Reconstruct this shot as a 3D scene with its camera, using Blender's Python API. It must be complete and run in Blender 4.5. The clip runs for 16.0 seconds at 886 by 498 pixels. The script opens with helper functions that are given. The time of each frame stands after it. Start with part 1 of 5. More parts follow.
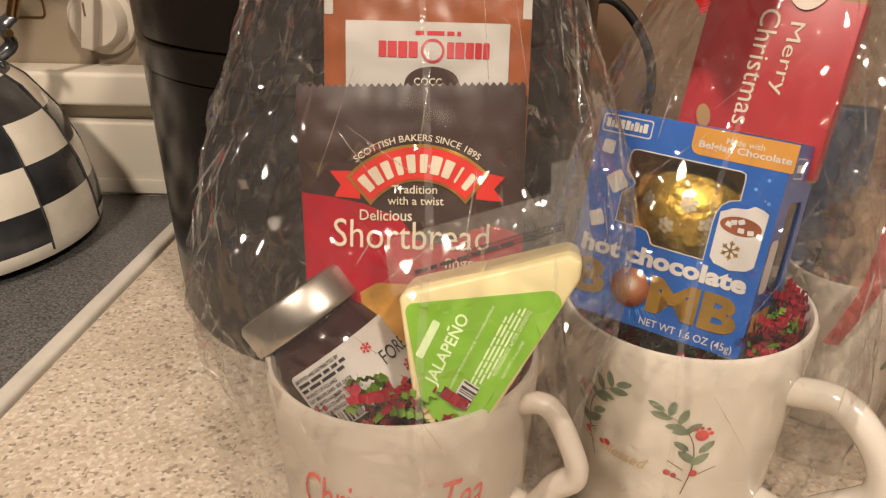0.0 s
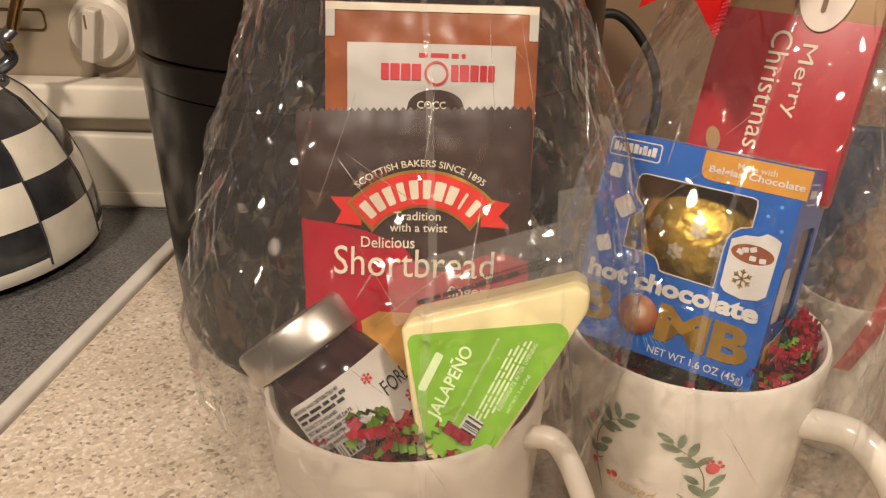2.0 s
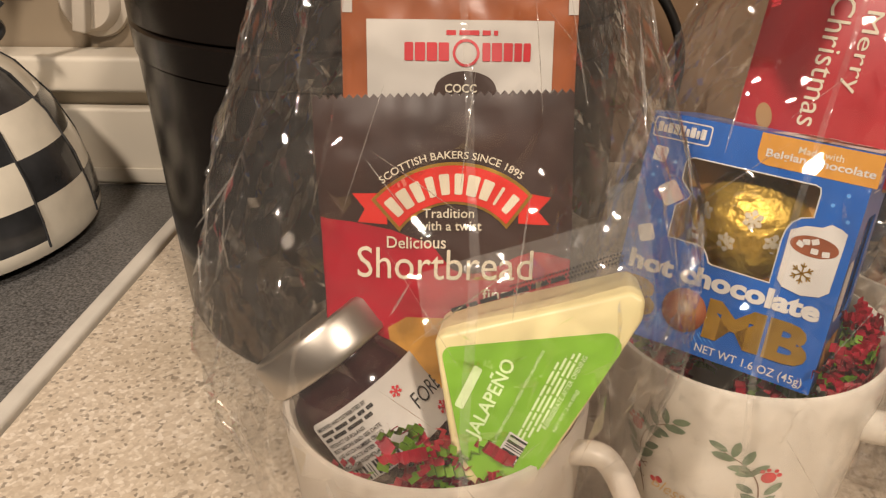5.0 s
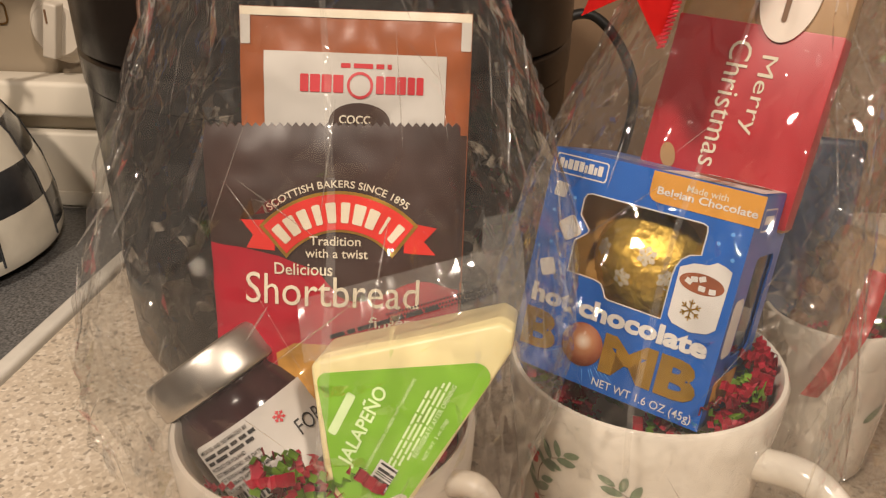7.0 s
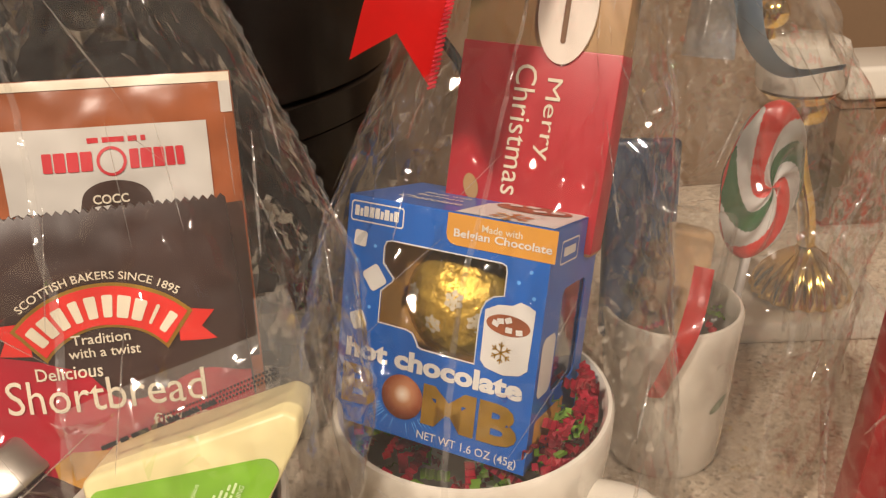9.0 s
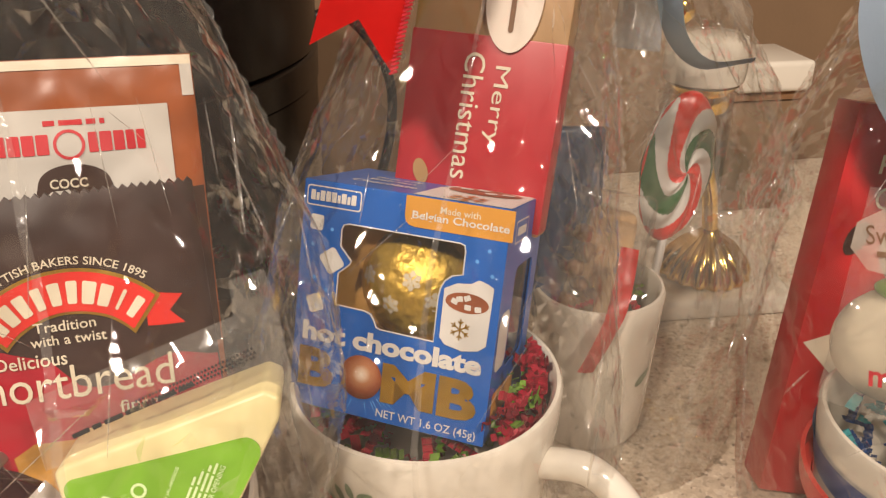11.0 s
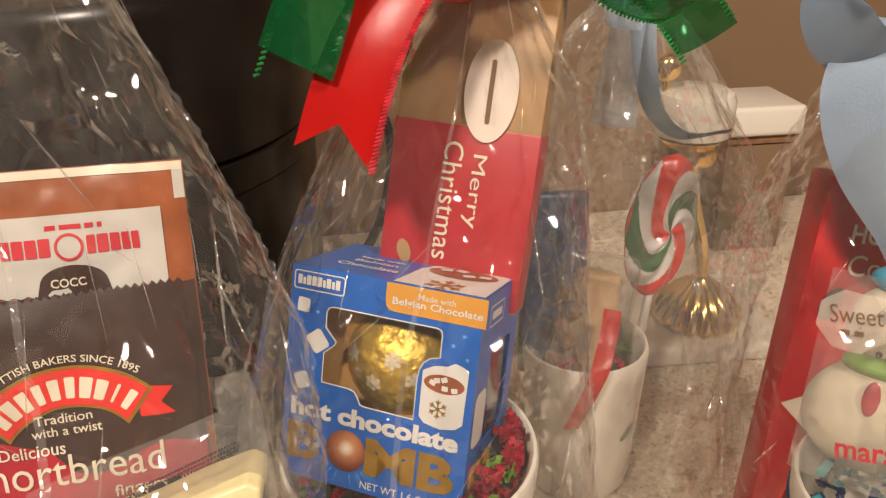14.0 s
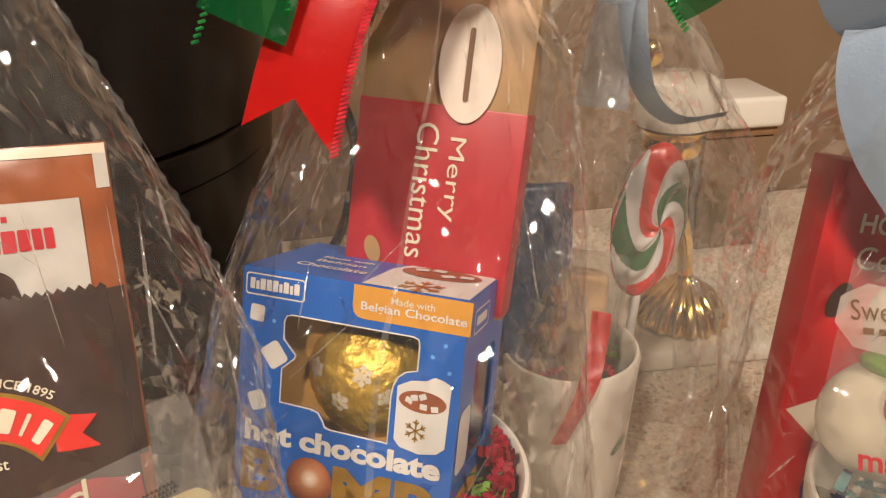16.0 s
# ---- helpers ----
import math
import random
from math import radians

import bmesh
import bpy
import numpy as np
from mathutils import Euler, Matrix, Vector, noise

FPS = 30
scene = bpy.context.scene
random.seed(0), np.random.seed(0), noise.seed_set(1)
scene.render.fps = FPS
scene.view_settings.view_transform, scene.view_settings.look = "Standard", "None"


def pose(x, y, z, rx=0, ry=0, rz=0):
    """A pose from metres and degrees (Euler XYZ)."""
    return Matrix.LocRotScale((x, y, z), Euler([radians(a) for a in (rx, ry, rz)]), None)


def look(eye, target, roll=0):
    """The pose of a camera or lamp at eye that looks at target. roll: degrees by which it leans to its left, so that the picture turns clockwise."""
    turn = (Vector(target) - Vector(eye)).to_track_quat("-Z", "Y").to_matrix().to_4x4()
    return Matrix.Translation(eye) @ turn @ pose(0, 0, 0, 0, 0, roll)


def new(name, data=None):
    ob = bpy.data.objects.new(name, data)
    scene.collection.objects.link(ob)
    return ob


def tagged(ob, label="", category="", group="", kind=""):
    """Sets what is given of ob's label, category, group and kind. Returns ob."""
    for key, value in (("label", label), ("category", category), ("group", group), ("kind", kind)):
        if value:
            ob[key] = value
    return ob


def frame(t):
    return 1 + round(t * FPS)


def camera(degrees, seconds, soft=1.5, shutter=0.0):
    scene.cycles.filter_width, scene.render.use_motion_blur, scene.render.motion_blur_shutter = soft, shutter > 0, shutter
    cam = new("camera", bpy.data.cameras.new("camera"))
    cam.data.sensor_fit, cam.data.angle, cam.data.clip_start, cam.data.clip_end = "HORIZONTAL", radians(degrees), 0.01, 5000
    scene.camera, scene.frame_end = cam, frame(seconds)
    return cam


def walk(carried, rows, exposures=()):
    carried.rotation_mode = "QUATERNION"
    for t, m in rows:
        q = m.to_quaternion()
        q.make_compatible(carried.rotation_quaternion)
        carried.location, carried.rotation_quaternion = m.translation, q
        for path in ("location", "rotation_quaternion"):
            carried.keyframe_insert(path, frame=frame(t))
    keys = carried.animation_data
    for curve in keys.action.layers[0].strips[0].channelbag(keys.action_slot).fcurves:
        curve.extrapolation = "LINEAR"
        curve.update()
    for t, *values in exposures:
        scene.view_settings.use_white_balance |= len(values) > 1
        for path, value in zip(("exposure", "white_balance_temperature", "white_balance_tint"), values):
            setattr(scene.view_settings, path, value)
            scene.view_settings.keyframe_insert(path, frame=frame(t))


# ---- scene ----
cam = camera(58.0, 16.0, soft=1.25)
PATH = [
    (0, (-0.0372, -0.2693, 0.2417), (-0.2593, 0.5324, -0.1513), -0.31),
    (0.5, (-0.0374, -0.2697, 0.2436), (-0.2614, 0.5322, -0.1478), -0.32),
    (1, (-0.0374, -0.2692, 0.2468), (-0.2622, 0.5349, -0.1397), -0.20),
    (1.5, (-0.0379, -0.2695, 0.2466), (-0.2645, 0.5405, -0.1262), -0.16),
    (2, (-0.0398, -0.2611, 0.2444), (-0.2654, 0.5434, -0.1406), -0.20),
    (2.5, (-0.0452, -0.2533, 0.2438), (-0.2704, 0.5482, -0.1476), -0.37),
    (3, (-0.0459, -0.2420, 0.2407), (-0.2655, 0.5556, -0.1618), -0.92),
    (3.5, (-0.0595, -0.2393, 0.2348), (-0.2823, 0.5481, -0.1856), -1.27),
    (4, (-0.0579, -0.2412, 0.2367), (-0.2789, 0.5424, -0.1915), -1.28),
    (6.5, (-0.0388, -0.2363, 0.2552), (-0.2622, 0.5490, -0.1689), -0.59),
    (7, (-0.0244, -0.2349, 0.2455), (-0.2497, 0.5660, -0.1474), 0.32),
    (7.5, (-0.0085, -0.2273, 0.2454), (-0.2135, 0.5747, -0.1559), -0.80),
    (8, (0.0105, -0.2118, 0.2586), (-0.1674, 0.5930, -0.1502), -2.36),
    (10.5, (-0.0159, -0.2069, 0.2532), (-0.0303, 0.6179, -0.1541), -1.24),
    (11, (-0.0163, -0.2171, 0.2570), (-0.0096, 0.6030, -0.1598), -0.60),
    (11.5, (-0.0078, -0.2275, 0.2562), (-0.0012, 0.5918, -0.1622), -0.83),
    (12, (-0.0069, -0.2370, 0.2690), (-0.0042, 0.5853, -0.1436), -0.65),
    (12.5, (-0.0048, -0.2375, 0.2674), (-0.0099, 0.5846, -0.1455), -0.49),
    (13, (-0.0040, -0.2352, 0.2673), (-0.0136, 0.5877, -0.1440), -0.67),
    (13.5, (-0.0073, -0.2317, 0.2695), (-0.0211, 0.5928, -0.1386), -0.95),
    (14, (-0.0053, -0.2191, 0.2828), (-0.0140, 0.6068, -0.1223), -1.19),
    (14.5, (-0.0015, -0.1929, 0.2774), (0.0112, 0.6339, -0.1260), -1.16),
    (15, (-0.0078, -0.1761, 0.2770), (0.0144, 0.6525, -0.1224), -1.31),
    (15.5, (-0.0081, -0.1791, 0.2751), (0.0211, 0.6506, -0.1213), -1.35),
    (16, (-0.0086, -0.1906, 0.2655), (0.0238, 0.6380, -0.1328), -0.98),
]
walk(cam, [(t, look(eye, target, roll)) for t, eye, target, roll in PATH], [(0, -0.2), (6.5, -0.22), (8, -0.12), (16, -0.04)])

# ---- light ----
scene.view_settings.exposure = 0.0
world = bpy.data.worlds.new("room_air")
scene.world = world
world.use_nodes = True
world.node_tree.nodes["Background"].inputs[0].default_value = (1.0, 0.86, 0.68, 1)
world.node_tree.nodes["Background"].inputs[1].default_value = 0.02


def area_lamp(name, eye, target, power, size, colour):
    data = bpy.data.lights.new(name, "AREA")
    data.energy, data.size, data.color, data.shape = power, size, colour, "DISK"
    ob = new(name, data)
    ob.matrix_world = look(eye, target)
    return ob


WARM = (1.0, 0.855, 0.72)
area_lamp("ceiling_lamp", (-0.42, -0.92, 1.26), (-0.05, 0.0, 0.05), 26.0, 0.15, WARM)
area_lamp("ceiling_lamp_far", (0.66, -0.86, 1.26), (0.1, 0.0, 0.05), 22.0, 0.15, WARM)


# ---- materials ----
def mat(name, colour, rough=0.5, metal=0.0, var=0.12, scale=60.0, bump=0.0, bump_scale=300.0, coat=0.0, trans=0.0):
    """A principled surface with colour variation at two scales and fine relief."""
    m = bpy.data.materials.new(name)
    m.use_nodes = True
    nt = m.node_tree
    b = nt.nodes["Principled BSDF"]
    b.inputs["Roughness"].default_value, b.inputs["Metallic"].default_value = rough, metal
    b.inputs["Coat Weight"].default_value = coat
    b.inputs["Transmission Weight"].default_value = trans
    tc = nt.nodes.new("ShaderNodeTexCoord")
    n1 = nt.nodes.new("ShaderNodeTexNoise")
    n1.inputs["Scale"].default_value, n1.inputs["Detail"].default_value = scale, 6
    nt.links.new(tc.outputs["Object"], n1.inputs["Vector"])
    ramp = nt.nodes.new("ShaderNodeValToRGB")
    lo = [max(0, c * (1 - var)) for c in colour]
    hi = [min(1, c * (1 + var)) for c in colour]
    ramp.color_ramp.elements[0].position, ramp.color_ramp.elements[1].position = 0.3, 0.7
    ramp.color_ramp.elements[0].color, ramp.color_ramp.elements[1].color = (*lo, 1), (*hi, 1)
    nt.links.new(n1.outputs["Fac"], ramp.inputs["Fac"])
    nt.links.new(ramp.outputs["Color"], b.inputs["Base Color"])
    if bump:
        n2 = nt.nodes.new("ShaderNodeTexNoise")
        n2.inputs["Scale"].default_value, n2.inputs["Detail"].default_value = bump_scale, 8
        nt.links.new(tc.outputs["Object"], n2.inputs["Vector"])
        bp = nt.nodes.new("ShaderNodeBump")
        bp.inputs["Strength"].default_value, bp.inputs["Distance"].default_value = bump, 0.001
        nt.links.new(n2.outputs["Fac"], bp.inputs["Height"])
        nt.links.new(bp.outputs["Normal"], b.inputs["Normal"])
    return m


def ramp_node(nt, stops):
    r = nt.nodes.new("ShaderNodeValToRGB")
    e = r.color_ramp.elements
    while len(e) < len(stops):
        e.new(0.5)
    for k, (p, c) in enumerate(stops):
        e[k].position, e[k].color = p, (*c, 1)
    return r


def counter_mat():
    """Speckled stone-look laminate: small chips in cream, tan, brown and grey."""
    m = bpy.data.materials.new("speckled_laminate")
    m.use_nodes = True
    nt = m.node_tree
    b = nt.nodes["Principled BSDF"]
    b.inputs["Roughness"].default_value = 0.33
    tc = nt.nodes.new("ShaderNodeTexCoord")
    v1 = nt.nodes.new("ShaderNodeTexVoronoi")
    v1.inputs["Scale"].default_value = 540
    n0 = nt.nodes.new("ShaderNodeTexNoise")
    n0.inputs["Scale"].default_value, n0.inputs["Detail"].default_value = 240, 8
    n1 = nt.nodes.new("ShaderNodeTexNoise")
    n1.inputs["Scale"].default_value, n1.inputs["Detail"].default_value = 14, 5
    for n in (v1, n0, n1):
        nt.links.new(tc.outputs["Object"], n.inputs["Vector"])
    sep = nt.nodes.new("ShaderNodeSeparateColor")
    nt.links.new(v1.outputs["Color"], sep.inputs["Color"])
    r1 = ramp_node(nt, [(0.0, (0.10, 0.08, 0.06)), (0.07, (0.24, 0.195, 0.15)), (0.13, (0.54, 0.445, 0.34)), (0.62, (0.65, 0.55, 0.43)), (0.86, (0.76, 0.67, 0.55)), (1.0, (0.88, 0.80, 0.69))])
    nt.links.new(sep.outputs["Red"], r1.inputs["Fac"])
    r0 = ramp_node(nt, [(0.34, (0.47, 0.385, 0.30)), (0.50, (0.64, 0.535, 0.415)), (0.66, (0.77, 0.67, 0.54))])
    nt.links.new(n0.outputs["Fac"], r0.inputs["Fac"])
    mx = nt.nodes.new("ShaderNodeMix")
    mx.data_type = "RGBA"
    mx.inputs[0].default_value = 0.38
    nt.links.new(r1.outputs["Color"], mx.inputs[6])
    nt.links.new(r0.outputs["Color"], mx.inputs[7])
    r2 = ramp_node(nt, [(0.3, (0.82, 0.80, 0.76)), (0.7, (1, 1, 1))])
    nt.links.new(n1.outputs["Fac"], r2.inputs["Fac"])
    mul = nt.nodes.new("ShaderNodeMix")
    mul.data_type, mul.blend_type = "RGBA", "MULTIPLY"
    mul.inputs[0].default_value = 1
    nt.links.new(mx.outputs[2], mul.inputs[6])
    nt.links.new(r2.outputs["Color"], mul.inputs[7])
    nt.links.new(mul.outputs[2], b.inputs["Base Color"])
    bp = nt.nodes.new("ShaderNodeBump")
    bp.inputs["Strength"].default_value, bp.inputs["Distance"].default_value = 0.12, 0.0005
    nt.links.new(n0.outputs["Fac"], bp.inputs["Height"])
    nt.links.new(bp.outputs["Normal"], b.inputs["Normal"])
    return m


def film_mat(name, milk=0.02, tint=(0.97, 0.965, 0.95), rough=0.07, crinkle=0.5, scale=70, gloss=1.0, veil=(0.9, 0.88, 0.84), most=0.35):
    """Clear cellophane: see-through, with a glossy reflection that grows at grazing angles, and fine crinkles."""
    m = bpy.data.materials.new(name)
    m.use_nodes = True
    nt = m.node_tree
    nt.nodes.remove(nt.nodes["Principled BSDF"])
    out = nt.nodes["Material Output"]
    tc = nt.nodes.new("ShaderNodeTexCoord")
    turn = nt.nodes.new("ShaderNodeMapping")
    turn.inputs["Rotation"].default_value = (0.35, 0.3, 0.7)
    turn.inputs["Scale"].default_value = (1.0, 1.0, 0.5)
    n = nt.nodes.new("ShaderNodeTexNoise")
    n.inputs["Scale"].default_value, n.inputs["Detail"].default_value = scale * 0.5, 2
    wob = nt.nodes.new("ShaderNodeVectorMath")
    wob.operation = "MULTIPLY_ADD"
    wob.inputs[1].default_value = (0.012, 0.012, 0.012)
    nt.links.new(tc.outputs["Object"], n.inputs["Vector"])
    nt.links.new(n.outputs["Color"], wob.inputs[0])
    nt.links.new(tc.outputs["Object"], wob.inputs[2])
    nt.links.new(wob.outputs[0], turn.inputs["Vector"])
    total = None
    for k, size in ((1.0, scale), (0.35, scale * 3.6)):
        # every cell is a flat facet with its own tilt
        v = nt.nodes.new("ShaderNodeTexVoronoi")
        v.inputs["Scale"].default_value = size
        nt.links.new(turn.outputs[0], v.inputs["Vector"])
        rel, tilt, dot = (nt.nodes.new("ShaderNodeVectorMath") for _ in range(3))
        rel.operation, tilt.operation, dot.operation = "SUBTRACT", "MULTIPLY_ADD", "DOT_PRODUCT"
        nt.links.new(turn.outputs[0], rel.inputs[0])
        nt.links.new(v.outputs["Position"], rel.inputs[1])
        nt.links.new(v.outputs["Color"], tilt.inputs[0])
        tilt.inputs[1].default_value, tilt.inputs[2].default_value = (k, k, k), (-k / 2, -k / 2, -k / 2)
        nt.links.new(rel.outputs[0], dot.inputs[0])
        nt.links.new(tilt.outputs[0], dot.inputs[1])
        if total is None:
            total = dot.outputs["Value"]
        else:
            both = nt.nodes.new("ShaderNodeMath")
            nt.links.new(total, both.inputs[0])
            nt.links.new(dot.outputs["Value"], both.inputs[1])
            total = both.outputs[0]
    bp = nt.nodes.new("ShaderNodeBump")
    bp.inputs["Strength"].default_value, bp.inputs["Distance"].default_value = min(1.0, crinkle * 3), 1.0
    nt.links.new(total, bp.inputs["Height"])
    tr = nt.nodes.new("ShaderNodeBsdfTransparent")
    tr.inputs[0].default_value = (*tint, 1)
    gl = nt.nodes.new("ShaderNodeBsdfGlossy")
    gl.inputs["Roughness"].default_value = rough
    gl.inputs["Color"].default_value = (1, 1, 1, 1)
    fr = nt.nodes.new("ShaderNodeFresnel")
    fr.inputs["IOR"].default_value = 1.42
    df = nt.nodes.new("ShaderNodeBsdfDiffuse")
    df.inputs["Color"].default_value = (*veil, 1)
    for s in (gl, fr):
        nt.links.new(bp.outputs["Normal"], s.inputs["Normal"])
    gain = nt.nodes.new("ShaderNodeMath")
    gain.operation, gain.use_clamp = "MULTIPLY", True
    gain.inputs[1].default_value = gloss
    nt.links.new(fr.outputs[0], gain.inputs[0])
    cap = nt.nodes.new("ShaderNodeMath")
    cap.operation = "MINIMUM"
    cap.inputs[1].default_value = most
    nt.links.new(gain.outputs[0], cap.inputs[0])
    m1, m2 = nt.nodes.new("ShaderNodeMixShader"), nt.nodes.new("ShaderNodeMixShader")
    m1.inputs[0].default_value = milk
    nt.links.new(tr.outputs[0], m1.inputs[1])
    nt.links.new(df.outputs[0], m1.inputs[2])
    nt.links.new(cap.outputs[0], m2.inputs[0])
    nt.links.new(m1.outputs[0], m2.inputs[1])
    nt.links.new(gl.outputs[0], m2.inputs[2])
    nt.links.new(m2.outputs[0], out.inputs["Surface"])
    return m


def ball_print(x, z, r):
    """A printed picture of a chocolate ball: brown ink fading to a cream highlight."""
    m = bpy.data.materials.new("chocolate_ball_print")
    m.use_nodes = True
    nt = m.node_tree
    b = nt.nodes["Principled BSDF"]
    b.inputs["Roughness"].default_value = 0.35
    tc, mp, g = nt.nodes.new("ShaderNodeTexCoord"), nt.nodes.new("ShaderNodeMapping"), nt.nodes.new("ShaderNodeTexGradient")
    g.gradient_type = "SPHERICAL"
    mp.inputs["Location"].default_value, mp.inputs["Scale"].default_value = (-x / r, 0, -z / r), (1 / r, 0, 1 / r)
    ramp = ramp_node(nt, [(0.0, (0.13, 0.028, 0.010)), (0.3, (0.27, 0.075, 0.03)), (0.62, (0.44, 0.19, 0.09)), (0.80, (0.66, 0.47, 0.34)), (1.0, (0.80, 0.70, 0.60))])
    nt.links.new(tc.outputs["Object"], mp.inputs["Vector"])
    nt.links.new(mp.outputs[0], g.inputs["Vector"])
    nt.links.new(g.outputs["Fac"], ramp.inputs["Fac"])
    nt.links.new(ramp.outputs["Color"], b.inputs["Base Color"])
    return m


COUNTER = counter_mat()
FILM = film_mat("cellophane", milk=0.021, tint=(0.985, 0.98, 0.97), scale=42, crinkle=0.26, rough=0.03, gloss=1.0, most=0.26)
FILM_HAZY = film_mat("hazy_cellophane", milk=0.06, tint=(0.985, 0.98, 0.97), scale=46, crinkle=0.26, rough=0.06, gloss=1.2, most=0.28, veil=(0.85, 0.79, 0.69))
# milky film for the seams and for the strips that imitate glints
CREASE = film_mat("cellophane_crease", milk=0.06, tint=(0.97, 0.96, 0.94), rough=0.16, crinkle=0.3, scale=200, gloss=1.3)
FILM_FLAT = film_mat("pouch_film", milk=0.05, scale=90, crinkle=0.25, rough=0.12)
WINDOW = film_mat("box_window_film", milk=0.0, scale=20, crinkle=0.02, rough=0.03, gloss=0.6)
ENAMEL = mat("cream_enamel", (0.64, 0.58, 0.48), 0.28, var=0.05, scale=8, bump=0.03)
# beige enamel with the shade on the stove's panel put into its colour
PANEL = mat("shaded_beige_enamel", (0.27, 0.215, 0.15), 0.35, var=0.06, scale=8, bump=0.03)
COOKTOP = mat("grey_speckled_cooktop", (0.105, 0.102, 0.098), 0.36, var=0.8, scale=620, bump=0.06, bump_scale=500)
TRIM = mat("white_trim_paint", (0.62, 0.575, 0.50), 0.35, var=0.08, scale=40, bump=0.05)
WALL = mat("brown_wall_paint", (0.165, 0.10, 0.054), 0.6, var=0.08, scale=12, bump=0.15, bump_scale=220)
PLASTER = mat("tan_plaster", (0.22, 0.16, 0.11), 0.8, var=0.05, scale=5, bump=0.05)
BLACK = mat("black_gloss_plastic", (0.008, 0.006, 0.005), 0.24, var=0.2, scale=20, bump=0.02, bump_scale=60)
BLACK.node_tree.nodes["Principled BSDF"].inputs["Specular IOR Level"].default_value = 0.3
CABLE = mat("black_rubber", (0.015, 0.014, 0.013), 0.5)
CERAMIC = mat("white_glazed_ceramic", (0.62, 0.57, 0.49), 0.13, var=0.03, scale=30, bump=0.02, bump_scale=60, coat=0.4)
FROSTED = mat("frosted_pale_glass", (0.74, 0.66, 0.56), 0.42, var=0.05, scale=30, trans=0.42)
CHK_BLACK = mat("black_check_enamel", (0.034, 0.035, 0.037), 0.2, var=0.5, scale=35, coat=0.4)
CHK_WHITE = mat("cream_check_enamel", (0.74, 0.68, 0.56), 0.2, var=0.12, scale=28, coat=0.4)
BLUE = mat("blue_card", (0.008, 0.10, 0.42), 0.33, var=0.06, scale=25, bump=0.03, coat=0.2)
DARKBLUE = mat("deep_blue_card", (0.015, 0.07, 0.24), 0.4, var=0.1)
NAVY = mat("navy_foil", (0.025, 0.05, 0.11), 0.4, var=0.3, scale=40, bump=0.3, bump_scale=70)
ORANGE = mat("orange_card", (0.58, 0.27, 0.04), 0.35, var=0.05)
WHITE = mat("white_print", (0.60, 0.58, 0.55), 0.4, var=0.03)
LINER = mat("brown_card_liner", (0.72, 0.40, 0.12), 0.5, var=0.15, scale=60)
FOIL = mat("crumpled_gold_foil", (0.80, 0.52, 0.10), 0.34, 0.65, var=0.3, scale=160, bump=1.0, bump_scale=330)
GOLDPRINT = mat("gold_foil_print", (0.62, 0.36, 0.05), 0.30, 0.75, var=0.25, scale=90)
GOLD = mat("polished_gold", (0.85, 0.58, 0.16), 0.17, 1.0, var=0.1)
CHOC = mat("chocolate_print", (0.26, 0.075, 0.03), 0.35, var=0.25, scale=70)
SKY = mat("light_blue_print", (0.10, 0.33, 0.75), 0.4, var=0.1)
POUCH = mat("dark_brown_pouch", (0.038, 0.017, 0.013), 0.40, var=0.25, scale=40, bump=0.22, bump_scale=60)
RED = mat("crimson_print", (0.35, 0.008, 0.022), 0.30, var=0.12, scale=40, bump=0.15, bump_scale=45)
BANNER = mat("banner_red_print", (0.62, 0.028, 0.02), 0.32, var=0.08)
CREAM = mat("cream_print", (0.64, 0.57, 0.44), 0.4, var=0.05)
BISCUIT = mat("biscuit_print", (0.52, 0.26, 0.05), 0.45, var=0.3, scale=120)
COCOA = mat("cocoa_brown_packet", (0.28, 0.075, 0.022), 0.3, var=0.35, scale=35, bump=0.2, bump_scale=50)
COCOA_DARK = mat("dark_cocoa_print", (0.045, 0.02, 0.014), 0.4, var=0.2)
PAPER = mat("label_paper", (0.50, 0.47, 0.43), 0.5, var=0.05, scale=50, bump=0.08)
INK = mat("black_ink", (0.02, 0.018, 0.018), 0.5)
LOGO_RED = mat("red_ink", (0.50, 0.02, 0.03), 0.45)
GREEN = mat("lime_green_label", (0.19, 0.41, 0.028), 0.36, var=0.08, scale=40, bump=0.08)
PALEGREEN = mat("pale_green_print", (0.62, 0.78, 0.42), 0.4)
TREAT = mat("toasted_brown_treat", (0.20, 0.10, 0.045), 0.5, var=0.3, scale=90, bump=0.2)
BISCUIT_TAN = mat("tan_baked_biscuit", (0.42, 0.27, 0.14), 0.55, var=0.22, scale=120, bump=0.3, bump_scale=260)
CHEESE = mat("pale_yellow_cheese", (0.70, 0.61, 0.32), 0.38, var=0.10, scale=60, bump=0.12, bump_scale=90)
SEAL = film_mat("pale_clear_seal", milk=0.42, tint=(0.95, 0.93, 0.9), rough=0.2, crinkle=0.1, veil=(0.75, 0.66, 0.58))
LID = mat("brushed_silver_lid", (0.48, 0.44, 0.39), 0.33, 0.95, var=0.08, scale=60)
JAM = mat("dark_berry_glass", (0.030, 0.010, 0.011), 0.10, var=0.5, scale=60, coat=0.5)
COCOA_RED = mat("bright_red_card", (0.42, 0.014, 0.016), 0.34, var=0.08, scale=22, bump=0.03)
CHOCBOX = mat("red_gift_card", (0.37, 0.013, 0.021), 0.40, var=0.07, scale=20)
KRAFT = mat("kraft_gold_card", (0.32, 0.185, 0.075), 0.42, var=0.12, scale=30)
TAG = mat("pale_oval_tag", (0.66, 0.58, 0.50), 0.4, var=0.04)
CR_RED = mat("red_crinkle_paper", (0.52, 0.015, 0.045), 0.5, var=0.35, scale=90)
